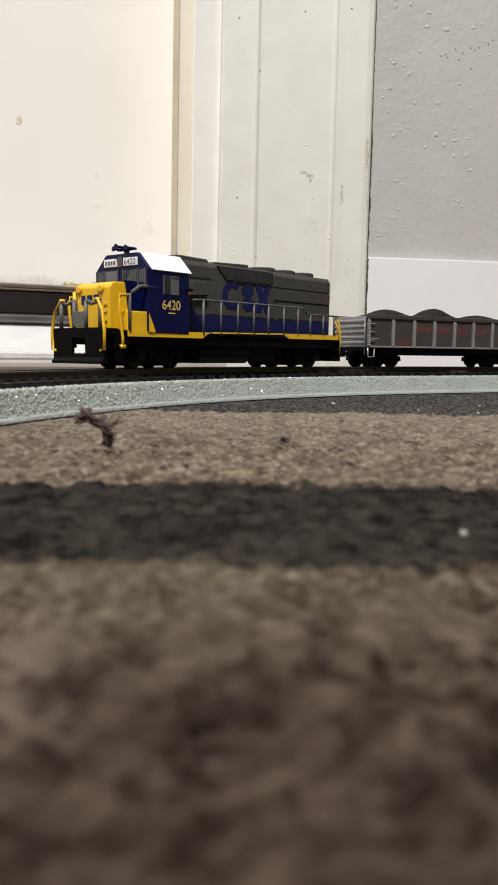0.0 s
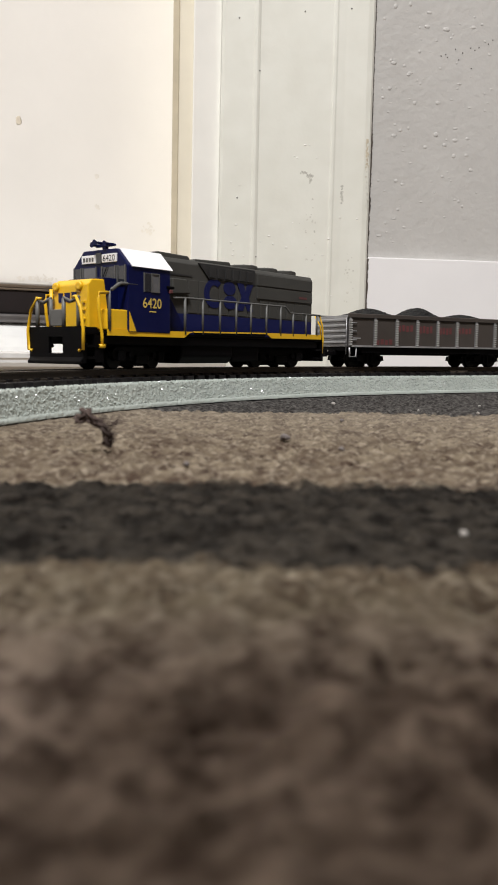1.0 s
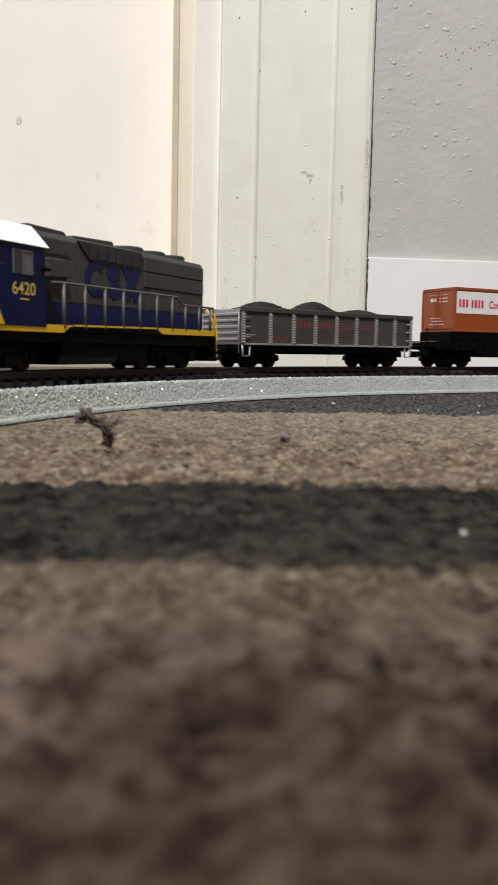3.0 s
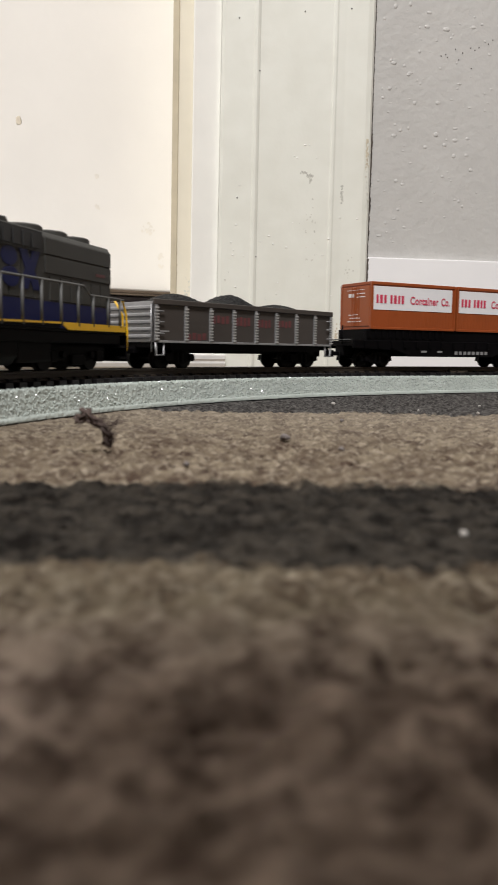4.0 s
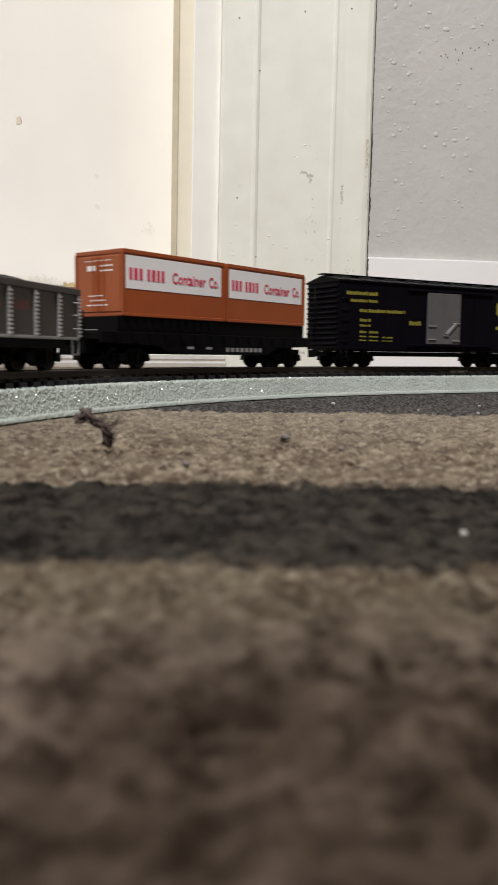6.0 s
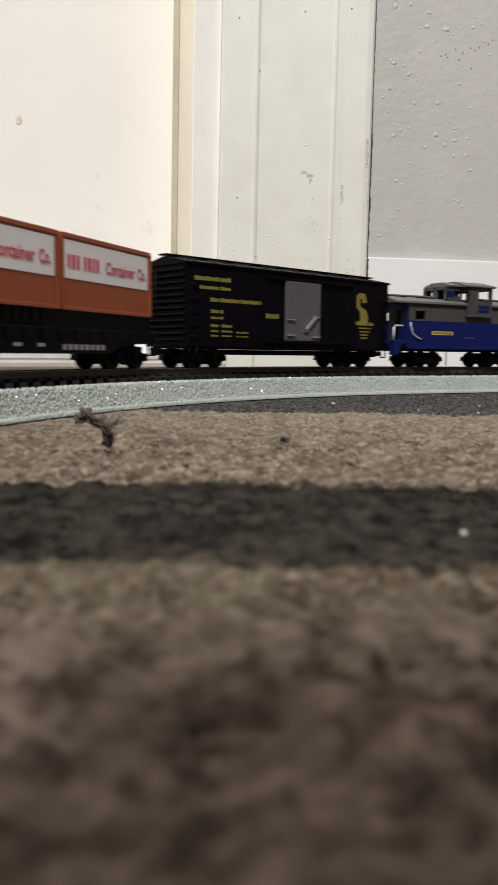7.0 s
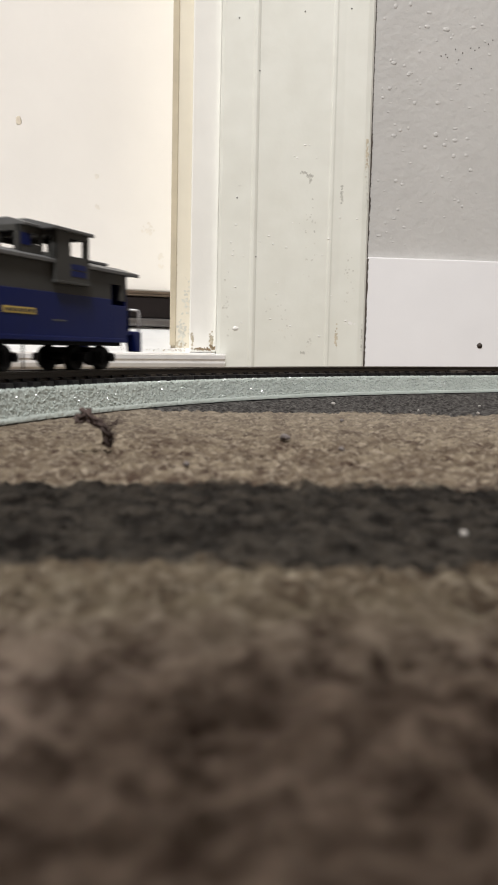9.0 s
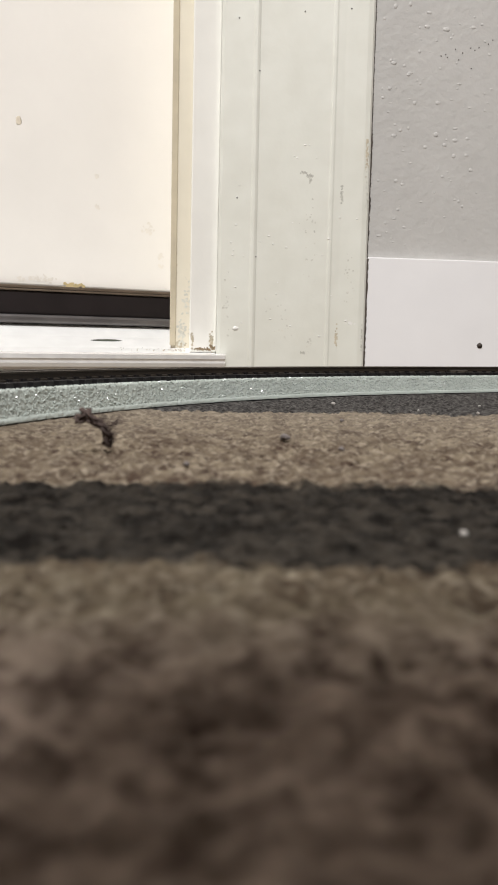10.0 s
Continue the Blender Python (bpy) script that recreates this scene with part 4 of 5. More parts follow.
    for y, x, z in ((-2.6, -40.6, 31.4), (0.0, -41.6, 31.7), (2.6, -40.2, 31.4)):
        lathe(bm, [(x, 0.7), (x + 0.9, 0.36), (-36.8, 0.3)], 10, "x", (0, y, z))
    box(bm, -38.4, -37.6, -3.2, 3.2, 30.9, 31.7, 0.15)
    box(bm, -38.2, -37.4, -0.7, 0.7, 29.9, 31.0)
    part("air_horn", bm, M_BLUE, cab)
    # nose
    pr("short_hood", M_YELLOW, car, [(-49.2, 9.8), (-49.2, 20.6), (-48.0, 21.9), (-39.2, 22.3), (-39.2, 9.8)], -6.6, 6.6, bev=0.35, label="bright yellow short nose")
    for s in (-1, 1):
        pr("nose_panel", M_BLUE, car, [(-44.2, 22.0), (-43.2, 14.6), (-39.7, 14.6), (-39.7, 22.2)], *sorted((s * 6.5, s * 6.75)), label="blue rear part of the nose side")
    bx("nose_top", M_BLUE, car, -44.4, -39.7, -6.7, 6.7, 22.0, 22.5, 0.1)
    bm = bmesh.new()
    lathe(bm, [(-49.7, 0.5), (-49.8, 1.0), (-49.0, 1.25)], 14, "x", (0, -3.4, 20.2))
    part("nose_lamp", bm, M_YELLOW, car, "", True)
    bm = bmesh.new()
    lathe(bm, [(-49.7, 0.5), (-49.8, 1.0), (-49.0, 1.25)], 14, "x", (0, 5.4, 20.2))
    part("nose_lamp", bm, M_YELLOW, car, "", True)
    for pts in ([(4.6, 18.7), (4.6, 16.4), (3.0, 16.4), (3.0, 18.7)], [(2.2, 18.7), (2.2, 16.8), (0.2, 16.2), (0.2, 18.7)], [(-0.4, 18.8), (-2.2, 18.8), (-2.6, 16.6), (-0.6, 16.6)]):
        pr("nose_print", M_LOGO, car, pts, -49.34, -49.15, "x")
    for z in (12.0, 14.2, 16.0):
        bx("nose_latch", M_YELLOW, car, -49.6, -49.1, -5.6, -4.6, z, z + 0.6, 0.1)
    # pilot plate with an opening for the coupler
    bm = bmesh.new()
    for a in ((-10.3, -2.7, 1.6, 10.3), (2.7, 10.3, 1.6, 10.3), (-2.7, 2.7, 7.9, 10.3), (-2.7, 2.7, 1.6, 3.9)):
        box(bm, -54.0, -53.1, a[0], a[1], a[2], a[3])
    prism(bm, [(-54.9, 1.3), (-54.9, 2.0), (-53.4, 3.6), (-53.4, 1.3)], -10.1, 10.1, "y", 0.2)
    part("pilot", bm, M_BLACK, car)
    for s in (-1, 1):
        for z0, x1 in ((2.6, -50.0), (5.4, -48.6)):
            bx("step", M_BLACK, car, -53.1, x1, *sorted((s * 7.6, s * 10.2)), z0, z0 + 0.6)
            bx("step", M_BLACK, car, 44.8, 48.0, *sorted((s * 7.6, s * 10.2)), z0, z0 + 0.6)
        bx("step_back", M_BLACK, car, -50.2, -47.4, *sorted((s * (7.4 if s < 0 else 9.5), s * 9.9)), 1.8 if s < 0 else 6.0, 8.4)
    bx("rear_pilot", M_BLACK, car, 48.05, 48.9, -10.2, 10.2, 2.0, 8.4)
    # hand rails
    for s in (-1, 1):
        y = s * 10.1
        for k, x in enumerate((-18.9, -11.7, -4.4, 2.8, 9.7, 17.3, 24.6, 31.3, 38.6, 44.9)):
            tb("rail_post", M_RAILGREY, car, [(x, y, 9.2 + k * 0.12), (x, y, 18.9 if k < 7 else 17.1)], 0.42 if k == 0 else 0.36)
        tb("hand_rail", M_RAILGREY, car, [(-23.5, s * 9.9, 18.7), (-18.9, y, 18.9), (27.0, y, 19.0), (29.8, y, 17.1), (46.8, y, 17.1)], 0.3)
        tb("corner_post", M_RAILGREY, car, [(-45.7, y, 9.4), (-45.7, y, 18.9), (-44.9, y, 19.3), (-42.4, y, 20.9), (-41.6, y, 21.1), (-36.6, y, 21.1)], 0.45)
        tb("grab_iron", M_YELLOW, car, [(-48.0, y, 5.6), (-48.0, y, 8.0), (-48.9, y, 13.8), (-49.2, y, 17.2), (-48.7, y, 18.4), (-45.9, y, 18.6)], 0.42, "yellow grab rail")
        tb("grab_foot", M_YELLOW, car, [(-48.9, y, 5.7), (-47.3, y, 5.7)], 0.55)
        # front corner rails
        tb("grab_iron", M_YELLOW, car, [(-54.2, s * 9.0, 4.6), (-54.2, s * 10.4, 4.8), (-54.2, s * 10.6, 9.5), (-54.0, s * 9.4, 14.5), (-53.6, s * 7.4, 17.4), (-53.4, s * 6.2, 17.2)], 0.42, "yellow grab rail")
        for yy in (2.4, 7.8):
            tb("front_post", M_RAILGREY, car, [(-53.3, s * yy, 9.6), (-53.3, s * yy, 17.0)], 0.55)
        tb("front_rail", M_RAILGREY, car, [(-53.3, s * 8.2, 17.2), (-53.3, s * 5.2, 16.2), (-53.3, s * 2.4, 17.2)], 0.4)
        tb("rear_rail", M_YELLOW, car, [(48.6, s * 10.0, 4.6), (48.8, s * 10.2, 9.0), (48.6, s * 10.0, 13.5), (47.0, s * 9.8, 17.0)], 0.27, "yellow rear grab rail")
        tb("rear_rail", M_YELLOW, car, [(49.8, s * 8.0, 4.4), (50.0, s * 8.4, 9.0), (49.8, s * 8.4, 13.5), (48.4, s * 7.0, 17.0)], 0.27, "yellow rear grab rail")
    bx("drop_plate", M_RAILGREY, car, -53.8, -53.3, -2.2, 2.2, 10.4, 14.4, 0.2, "grey end walkway plate")
    tb("nose_post", M_YELLOW, car, [(-51.0, 5.2, 10), (-51.0, 5.2, 19.6)], 0.5)
    truck(car, -33.4, 16.0, "engine")
    truck(car, 29.5, 17.0, "engine")
    coupler(car, 49.0, 1)
    return tagged(car, "navy blue, grey and yellow model diesel locomotive", "model locomotive")


def writing_front(parent, body, x, y0, z, size, width):
    """Number on the board that looks forward: read from the far side to the near side seen from the front."""
    ob = writing("board_number", body, size, M_BLACK, parent, (0, 0, z), width)
    for v in ob.data.vertices:
        v.co = (x * MM, -(v.co.x) + (y0 + width) * MM, v.co.z)


def gondola():
    car = new("model_gondola", None)
    x0, x1, w = -40.6, 38.8, 9.7
    bm = bmesh.new()
    for s in (-1, 1):
        box(bm, x0, x1, min(s * w, s * (w - 0.8)), max(s * w, s * (w - 0.8)), 7.0, 17.4, 0.1)
    part("side", bm, M_GOND, car, "weathered brown-grey gondola sides")
    for s, x in ((-1, x0), (1, x1)):
        bx("end", M_SILVER, car, *sorted((x, x - s * 0.8)), -w, w, 7.0, 17.8, 0.1, "pale ribbed gondola end")
        for z in (8.0, 9.9, 11.8, 13.7, 15.6):
            bx("end_rib", M_SILVER, car, *sorted((x, x + s * 0.7)), -w + 0.6, w - 0.6, z, z + 1.1, 0.3)
        tb("end_ladder", M_SILVER, car, [(x + s * 0.6, -w + 0.4, 4.4), (x + s * 0.6, -w + 0.4, 17)], 0.16)
        tb("step", M_SILVER, car, [(x - s * 0.6, -w, 7), (x - s * 0.6, -w - 0.1, 3.6), (x - s * 3.4, -w - 0.1, 3.6), (x - s * 3.4, -w, 7)], 0.32)
        tb("step", M_SILVER, car, [(x - s * 0.6, w, 7), (x - s * 0.6, w + 0.1, 3.6), (x - s * 3.4, w + 0.1, 3.6), (x - s * 3.4, w, 7)], 0.32)
        for z in (9.4, 12.4, 15.2):
            tb("grab_iron", M_SILVER, car, [(x - s * 0.5, -w - 0.5, z), (x - s * 3.2, -w - 0.5, z)], 0.2)
        coupler(car, x, s)
    for s in (-1, 1):
        ya, yb = sorted((s * (w - 0.2), s * (w + 0.55)))
        bx("top_chord", M_GOND, car, x0 - 0.3, x1 + 0.3, ya, yb, 16.9, 18.4, 0.2)
        bx("bottom_chord", M_SILVER, car, x0 + 1, x1 - 1, ya, yb, 6.9, 7.5, 0.1, "silver lower chord")
        for x in (x0 + 0.6, -29.2, -19.5, -9.9, -0.1, 9.5, 19.4, 29.2, x1 - 0.6):
            rib = bx("rib", M_SILVER, car, x - 0.45, x + 0.45, *sorted((s * (w - 0.1), s * (w + 0.5))), 7.3, 16.9, 0.1, "silver riveted side post")
            bm = bmesh.new()
            for k in range(11):
                box(bm, x - 0.6, x + 0.6, min(s * (w + 0.4), s * (w + 0.8)), max(s * (w + 0.4), s * (w + 0.8)), 7.7 + k * 0.82, 8.1 + k * 0.82)
            part("rivets", bm, M_RIVET, rib)
        y = s * w
        dd = 0.05 * s
        for a in ((-18.6, -11.2, 12.6, 15.0), (-8.8, -2.0, 12.2, 14.9), (0.9, 7.6, 12.0, 14.6), (10.4, 17.6, 12.4, 14.6), (-28.4, -20.6, 7.8, 9.8)):
            n = 4
            for i in range(n):
                xa = a[0] + (a[1] - a[0]) * i / n
                bx("print_patch", M_RED, car, xa, xa + (a[1] - a[0]) / n * 0.7, *sorted((y, y + dd)), a[2] + 0.2 * (i % 2), a[3] - 0.25 * ((i + 1) % 2))
        bx("print_patch", M_SILVER, car, -38.6, -35.2, *sorted((y, y + dd)), 9.8, 10.2)
    bx("floor_pan", M_BLACK, car, x0 + 0.5, x1 - 0.5, -w + 0.6, w - 0.6, 5.6, 7.6, 0.1)
    bx("center_sill", M_BLACK, car, x0, x1, -2, 2, 4.2, 6.0)
    for s in (-1, 1):
        bx("side_sill", M_BLACK, car, x0 + 6, x1 - 6, *sorted((s * 7.5, s * 9.4)), 5.0, 7.0)
    # coal: a heaped, lumpy sheet
    bm = bmesh.new()
    nx, ny = 130, 30
    grid = []
    for i in range(nx + 1):
        row = []
        for j in range(ny + 1):
            x = x0 + 1 + (x1 - x0 - 2) * i / nx
            y = (w - 0.9) * (2 * j / ny - 1)
            e = 1 - abs(2 * j / ny - 1) ** 2.4
            hump = 3.0 * math.exp(-((x + 25) / 7.0) ** 2) + 4.0 * math.exp(-((x + 2.5) / 6.5) ** 2) + 2.2 * math.exp(-((x - 20) / 8.0) ** 2) + 0.6
            hump *= min(1, (x - x0) / 4, (x1 - x) / 4)
            z = 17.3 + hump * e + 0.35 * noise.noise(Vector((x * 1.3, y * 1.3, 0))) + 0.3 * noise.noise(Vector((x * 3, y * 3, 5)))
            row.append(bm.verts.new((x * MM, y * MM, z * MM)))
        grid.append(row)
    for i in range(nx):
        for j in range(ny):
            bm.faces.new((grid[i][j], grid[i + 1][j], grid[i + 1][j + 1], grid[i][j + 1]))
    box(bm, x0 + 1, x1 - 1, -w + 0.9, w - 0.9, 7.8, 16.6)
    part("coal_load", bm, M_COAL, car, "black moulded coal load in three heaps")
    truck(car, -30.0, 10.5)
    truck(car, 27.5, 10.5)
    return tagged(car, "brown-grey model gondola with silver ribs and coal", "model gondola")


def flatcar():
    car = new("model_container_car", None)
    bm = bmesh.new()
    box(bm, -46.5, 44.0, -8.8, 8.8, 7.4, 9.0, 0.15)
    box(bm, -46.0, 43.5, -2.4, 2.4, 4.0, 7.4)
    part("deck", bm, M_BLACK, car)
    for s in (-1, 1):
        ya, yb = sorted((s * 8.0, s * 9.3))
        pr("side_sill", M_BLACK, car, [(-46.5, 9.4), (44, 9.4), (44, 6.6), (26, 6.2), (20, 3.8), (-21, 3.8), (-27, 6.2), (-46.5, 6.6)], ya, yb, bev=0.15)
        y = s * 9.32
        for a in ((-16.0, -13.4, 5.3, 6.0), (-8.2, -5.8, 5.3, 6.0)):
            bx("print_bar", M_SILVER, car, a[0], a[1], *sorted((y, y + s * 0.05)), a[2], a[3])
        for k in range(8):
            bx("print_bar", M_SILVER, car, 0.5 + k * 2.2, 1.9 + k * 2.2, *sorted((y, y + s * 0.05)), 4.7, 5.9)
        for k in range(15):
            x = -42 + k * 5.9
            bx("stake_pocket", M_BLACK, car, x, x + 1.1, *sorted((s * 9.2, s * 9.8)), 6.8, 9.2, 0.1)
        bx("lading_rail", M_BLACK, car, -40.5, 41, *sorted((s * 6.9, s * 8.5)), 9.0, 13.35, 0.2)
        for k in range(12):
            x = -40 + k * 3.1
            bx("rail_lug", M_BLACK, car, x, x + 1.2, *sorted((s * 8.4, s * 8.8)), 10.2, 13.2, 0.1)
    bx("bolster", M_BLACK, car, -40, -38.6, -8.2, 8.2, 9, 13.3)
    bx("bolster", M_BLACK, car, 39, 40.4, -8.2, 8.2, 9, 13.3)
    bx("bolster", M_BLACK, car, -1, 2, -8.2, 8.2, 9, 13.3)
    tb("brake_wheel", M_BLACK, car, [(-47.0, -3.0, 8), (-47.0, -3.0, 14.5)], 0.3)
    for s, x in ((-1, -46.5), (1, 44)):
        tb("hand_rail", M_RAILGREY, car, [(x + s * 0.3, -8.0, 9.6), (x + s * 0.3, 8.0, 9.6)], 0.18)
        coupler(car, x, s)
    for k, (a, b) in enumerate(((-39.0, -0.1), (1.3, 40.2))):
        con = bx("container", M_ORANGE, car, a, b, -8.8, 8.8, 13.5, 29.4, 0.25, "orange shipping container with a white panel")
        bm = bmesh.new()
        box(bm, a - 0.15, b + 0.15, -9.05, 9.05, 28.8, 29.9, 0.15)
        box(bm, a - 0.15, b + 0.15, -9.05, 9.05, 13.3, 14.2, 0.15)
        for x in (a, b):
            for y in (-8.7, 8.7):
                box(bm, x - 0.35, x + 0.35, y - 0.4, y + 0.4, 13.6, 29.2)
        part("corner_frame", bm, M_ORANGE, con)
        for s in (-1, 1):
            y = s * 8.8
            bx("white_panel", M_PANEL, con, a + 0.9, b - 1.4, *sorted((y, y + s * 0.14)), 20.2, 28.4, 0.0, "white panel with red print")
            bm = bmesh.new()
            n = 24
            for i in range(n):
                x = a + 1.0 + (b - a - 2) * i / n
                box(bm, x, x + 0.8, min(y, y + s * 0.05), max(y, y + s * 0.05), 14.3, 20.0, 0.02)
            part("corrugation", bm, M_ORANGE, con)
            # red print: seven plain blocks for the name, then words
            x, y = a + 2.0, s * 8.96
            for lw in (1.5, 1.75, 1.6, 0, 1.5, 1.8, 1.5, 1.6):
                if lw:
                    bx("print_block", M_REDTXT, con, x, x + lw - 0.5, *sorted((y, y + s * 0.06)), 22.5, 25.4)
                x += lw + 0.1 if lw else 1.1
            for word, at_x, wide in (("Container", 17.4, 13.4), ("Co.", 32.2, 4.0)):
                if s < 0:
                    writing("print_word", word, 2.9, M_REDTXT, con, (a + at_x, -9.03, 22.45), wide, 0.022)
        # doors at the front end
        bm = bmesh.new()
        xe = a
        for y0, y1 in ((-8.0, -0.2), (0.2, 8.0)):
            box(bm, xe - 0.3, xe, y0, y1, 14.4, 28.4, 0.15)
        part("door_leaf", bm, M_ORANGE2, con)
        bm = bmesh.new()
        for y in (-2.0, 2.0, -0.6, 0.6):
            tube(bm, [(xe - 0.5, y, 14.6), (xe - 0.5, y, 28.2)], 0.16, 5)
        part("lock_rod", bm, M_ORANGE2, con)
        for y0, y1, z0, z1 in ((-5.4, -0.6, 24.6, 25.2), (-5.4, -0.6, 25.8, 26.4), (0.8, 4.2, 24.8, 27.2), (-3.4, 4.6, 16.0, 16.6), (-2.6, 3.2, 17.2, 17.8), (-2.0, 3.8, 18.4, 18.9), (-5.0, 5.2, 27.2, 27.5)):
            bx("door_print", M_PANEL, con, xe - 0.36, xe - 0.29, y0, y1, z0, z0 + (z1 - z0) * 0.55)
    truck(car, -35.0, 10.5)
    truck(car, 34.5, 10.5)
    return tagged(car, "black model flat car with two orange containers", "model container car")


def boxcar():
    car = new("model_boxcar", None)
    x0, x1, w = -46.0, 46.0, 9.8
    pr("body", M_BOX, car, [(-w, 6.0), (-w, 29.2), (w, 29.2), (w, 6.0)], x0, x1, "x", 0.2)
    pr("roof", M_BOX, car, [(-w - 0.5, 29.0), (-w - 0.5, 29.7), (-1.0, 31.6), (1.0, 31.6), (w + 0.5, 29.7), (w + 0.5, 29.0)], x0 - 0.6, x1 + 0.6, "x", 0.15)
    for k in range(13):
        x = x0 + 3 + k * 7.1
        for s in (-1, 1):
            bm = bmesh.new()
            prism(bm, [(s * (w + 0.4), 29.7), (s * 1.2, 31.55), (s * 1.2, 31.68), (s * (w + 0.4), 29.84)], x, x + 0.7, "x")
            part("roof_rib", bm, M_BOX, car)
    bx("roof_walk", M_BOX, car, x0 - 1.4, x1 + 1.4, -1.9, 1.9, 31.9, 32.3, 0.1)
    for k in range(9):
        bx("walk_bracket", M_BOX, car, x0 + 2 + k * 11, x0 + 3 + k * 11, -1.6, 1.6, 31.3, 31.95)
    for s, x in ((-1, x0), (1, x1)):
        for k in range(12):
            z = 8.0 + k * 1.78
            pr("end_rib", M_BOX, car, [(x, z - 0.75), (x + s * 0.85, z - 0.25), (x + s * 0.85, z + 0.25), (x, z + 0.75)], -w + 0.8, w - 0.8, bev=0.12)
        tb("brake_staff", M_BLACK, car, [(x + s * 1.3, 3.2, 9), (x + s * 1.3, 3.2, 28)], 0.25)
        for sy in (-1, 1):
            for z in (9.0, 12.6, 16.2, 19.8, 23.4):
                tb("ladder_rung", M_BOX, car, [(x - s * 0.8, sy * (w + 0.5), z), (x - s * 4.2, sy * (w + 0.5), z)], 0.2)
            tb("step", M_BLACK, car, [(x - s * 0.8, sy * w, 6), (x - s * 0.8, sy * w, 3.4), (x - s * 3.4, sy * w, 3.4), (x - s * 3.4, sy * w, 6)], 0.3)
        coupler(car, x, s)
    for s in (-1, 1):
        y = s * w
        f = lambda d0, d1: sorted((s * (w + d0), s * (w + d1)))
        door = bx("door", M_BOXDOOR, car, -7.0, 9.2, *f(0.0, 0.7), 8.4, 27.0, 0.2, "grey sliding door")
        for x in (-5.0, -1.8, 1.4, 4.6, 7.6):
            bx("door_rib", M_BOXDOOR, door, x - 0.35, x + 0.35, *f(0.6, 0.8), 9.0, 26.6, 0.08)
        pr("door_latch", M_SILVER, door, [(1.6, 12.4), (2.6, 11.8), (7.0, 15.8), (6.2, 16.4)], *f(0.9, 1.4), bev=0.1)
        for a in ((-6.6, -3.0, 14.8, 15.2), (-6.6, -3.0, 10.0, 10.4), (5.0, 8.6, 16.0, 16.4), (5.2, 8.8, 9.6, 10.0), (0.8, 3.4, 11.4, 11.7)):
            bx("door_bracket", M_SILVER, door, a[0], a[1], *f(0.8, 1.2), a[2], a[3])
        bx("door_track", M_BOX, car, -16, 26, *f(0.0, 0.8), 27.1, 27.8, 0.1)
        bx("door_track", M_BOX, car, -16, 26, *f(0.0, 0.8), 7.6, 8.3, 0.1)
        for x in (-34, -26, -18, 17, 26, 35):
            bx("side_seam", M_BOX, car, x - 0.2, x + 0.2, *f(0.0, 0.14), 7.2, 28.0)
        pp = [(-43.2, -29.6, 24.6, 26.3), (-41.4, -29.6, 22.2, 23.6), (-37.4, -17.0, 18.8, 20.4), (-37.2, -32.4, 15.6, 17.0), (-37.2, -32.4, 13.9, 14.9),
              (-37.2, -34.2, 11.6, 12.8), (-37.2, -34.2, 10.2, 11.0), (-37.2, -34.2, 8.9, 9.6), (-33.0, -29.0, 11.6, 12.8), (-33.0, -29.0, 10.2, 11.0), (-33.0, -29.0, 8.9, 9.6),
              (-27.2, -22.4, 10.0, 10.8), (-27.2, -22.4, 8.9, 9.4), (-15.0, -9.4, 14.9, 17.0)]
        for a in pp:
            n = max(1, round((a[1] - a[0]) / 1.3))
            for i in range(n):
                xa = a[0] + (a[1] - a[0]) * i / n
                up = 0.86 if i % 3 else 1.0
                bx("print_bar", M_GOLD, car, xa, xa + (a[1] - a[0]) / n * 0.8, *f(0.0, 0.06), a[2] + 0.15, a[2] + 0.15 + (a[3] - a[2]) * 0.72 * up)
        for x, z, ww in ((30.0, 13.2, 6.6), (30.6, 12.0, 5.4), (31.0, 10.9, 4.4), (31.2, 9.8, 3.8)):
            bx("print_bar", M_GOLD, car, x, x + ww, *f(0.0, 0.05), z, z + 0.45)
        # large yellow emblem: a bent shape over a bar
        pr("emblem", M_GOLD, car, [(28.4, 20.4), (28.4, 24.2), (30.0, 25.4), (33.0, 25.2), (34.0, 22.2), (31.6, 22.0), (31.4, 23.6), (30.2, 23.4), (30.4, 20.8), (33.6, 19.6),
                                   (35.2, 17.0), (35.4, 15.6), (37.8, 15.4), (37.8, 14.4), (28.4, 14.4), (28.4, 15.6), (30.6, 15.8), (30.4, 19.0)], *f(0.0, 0.06))
    bx("underframe", M_BLACK, car, x0 + 1, x1 - 1, -8.0, 8.0, 5.5, 6.2, 0.1)
    bx("center_sill", M_BLACK, car, x0, x1, -2, 2, 3.8, 5.4)
    truck(car, -36.0, 11.0)
    truck(car, 33.0, 11.0)
    return tagged(car, "black model boxcar with grey door and yellow print", "model boxcar")


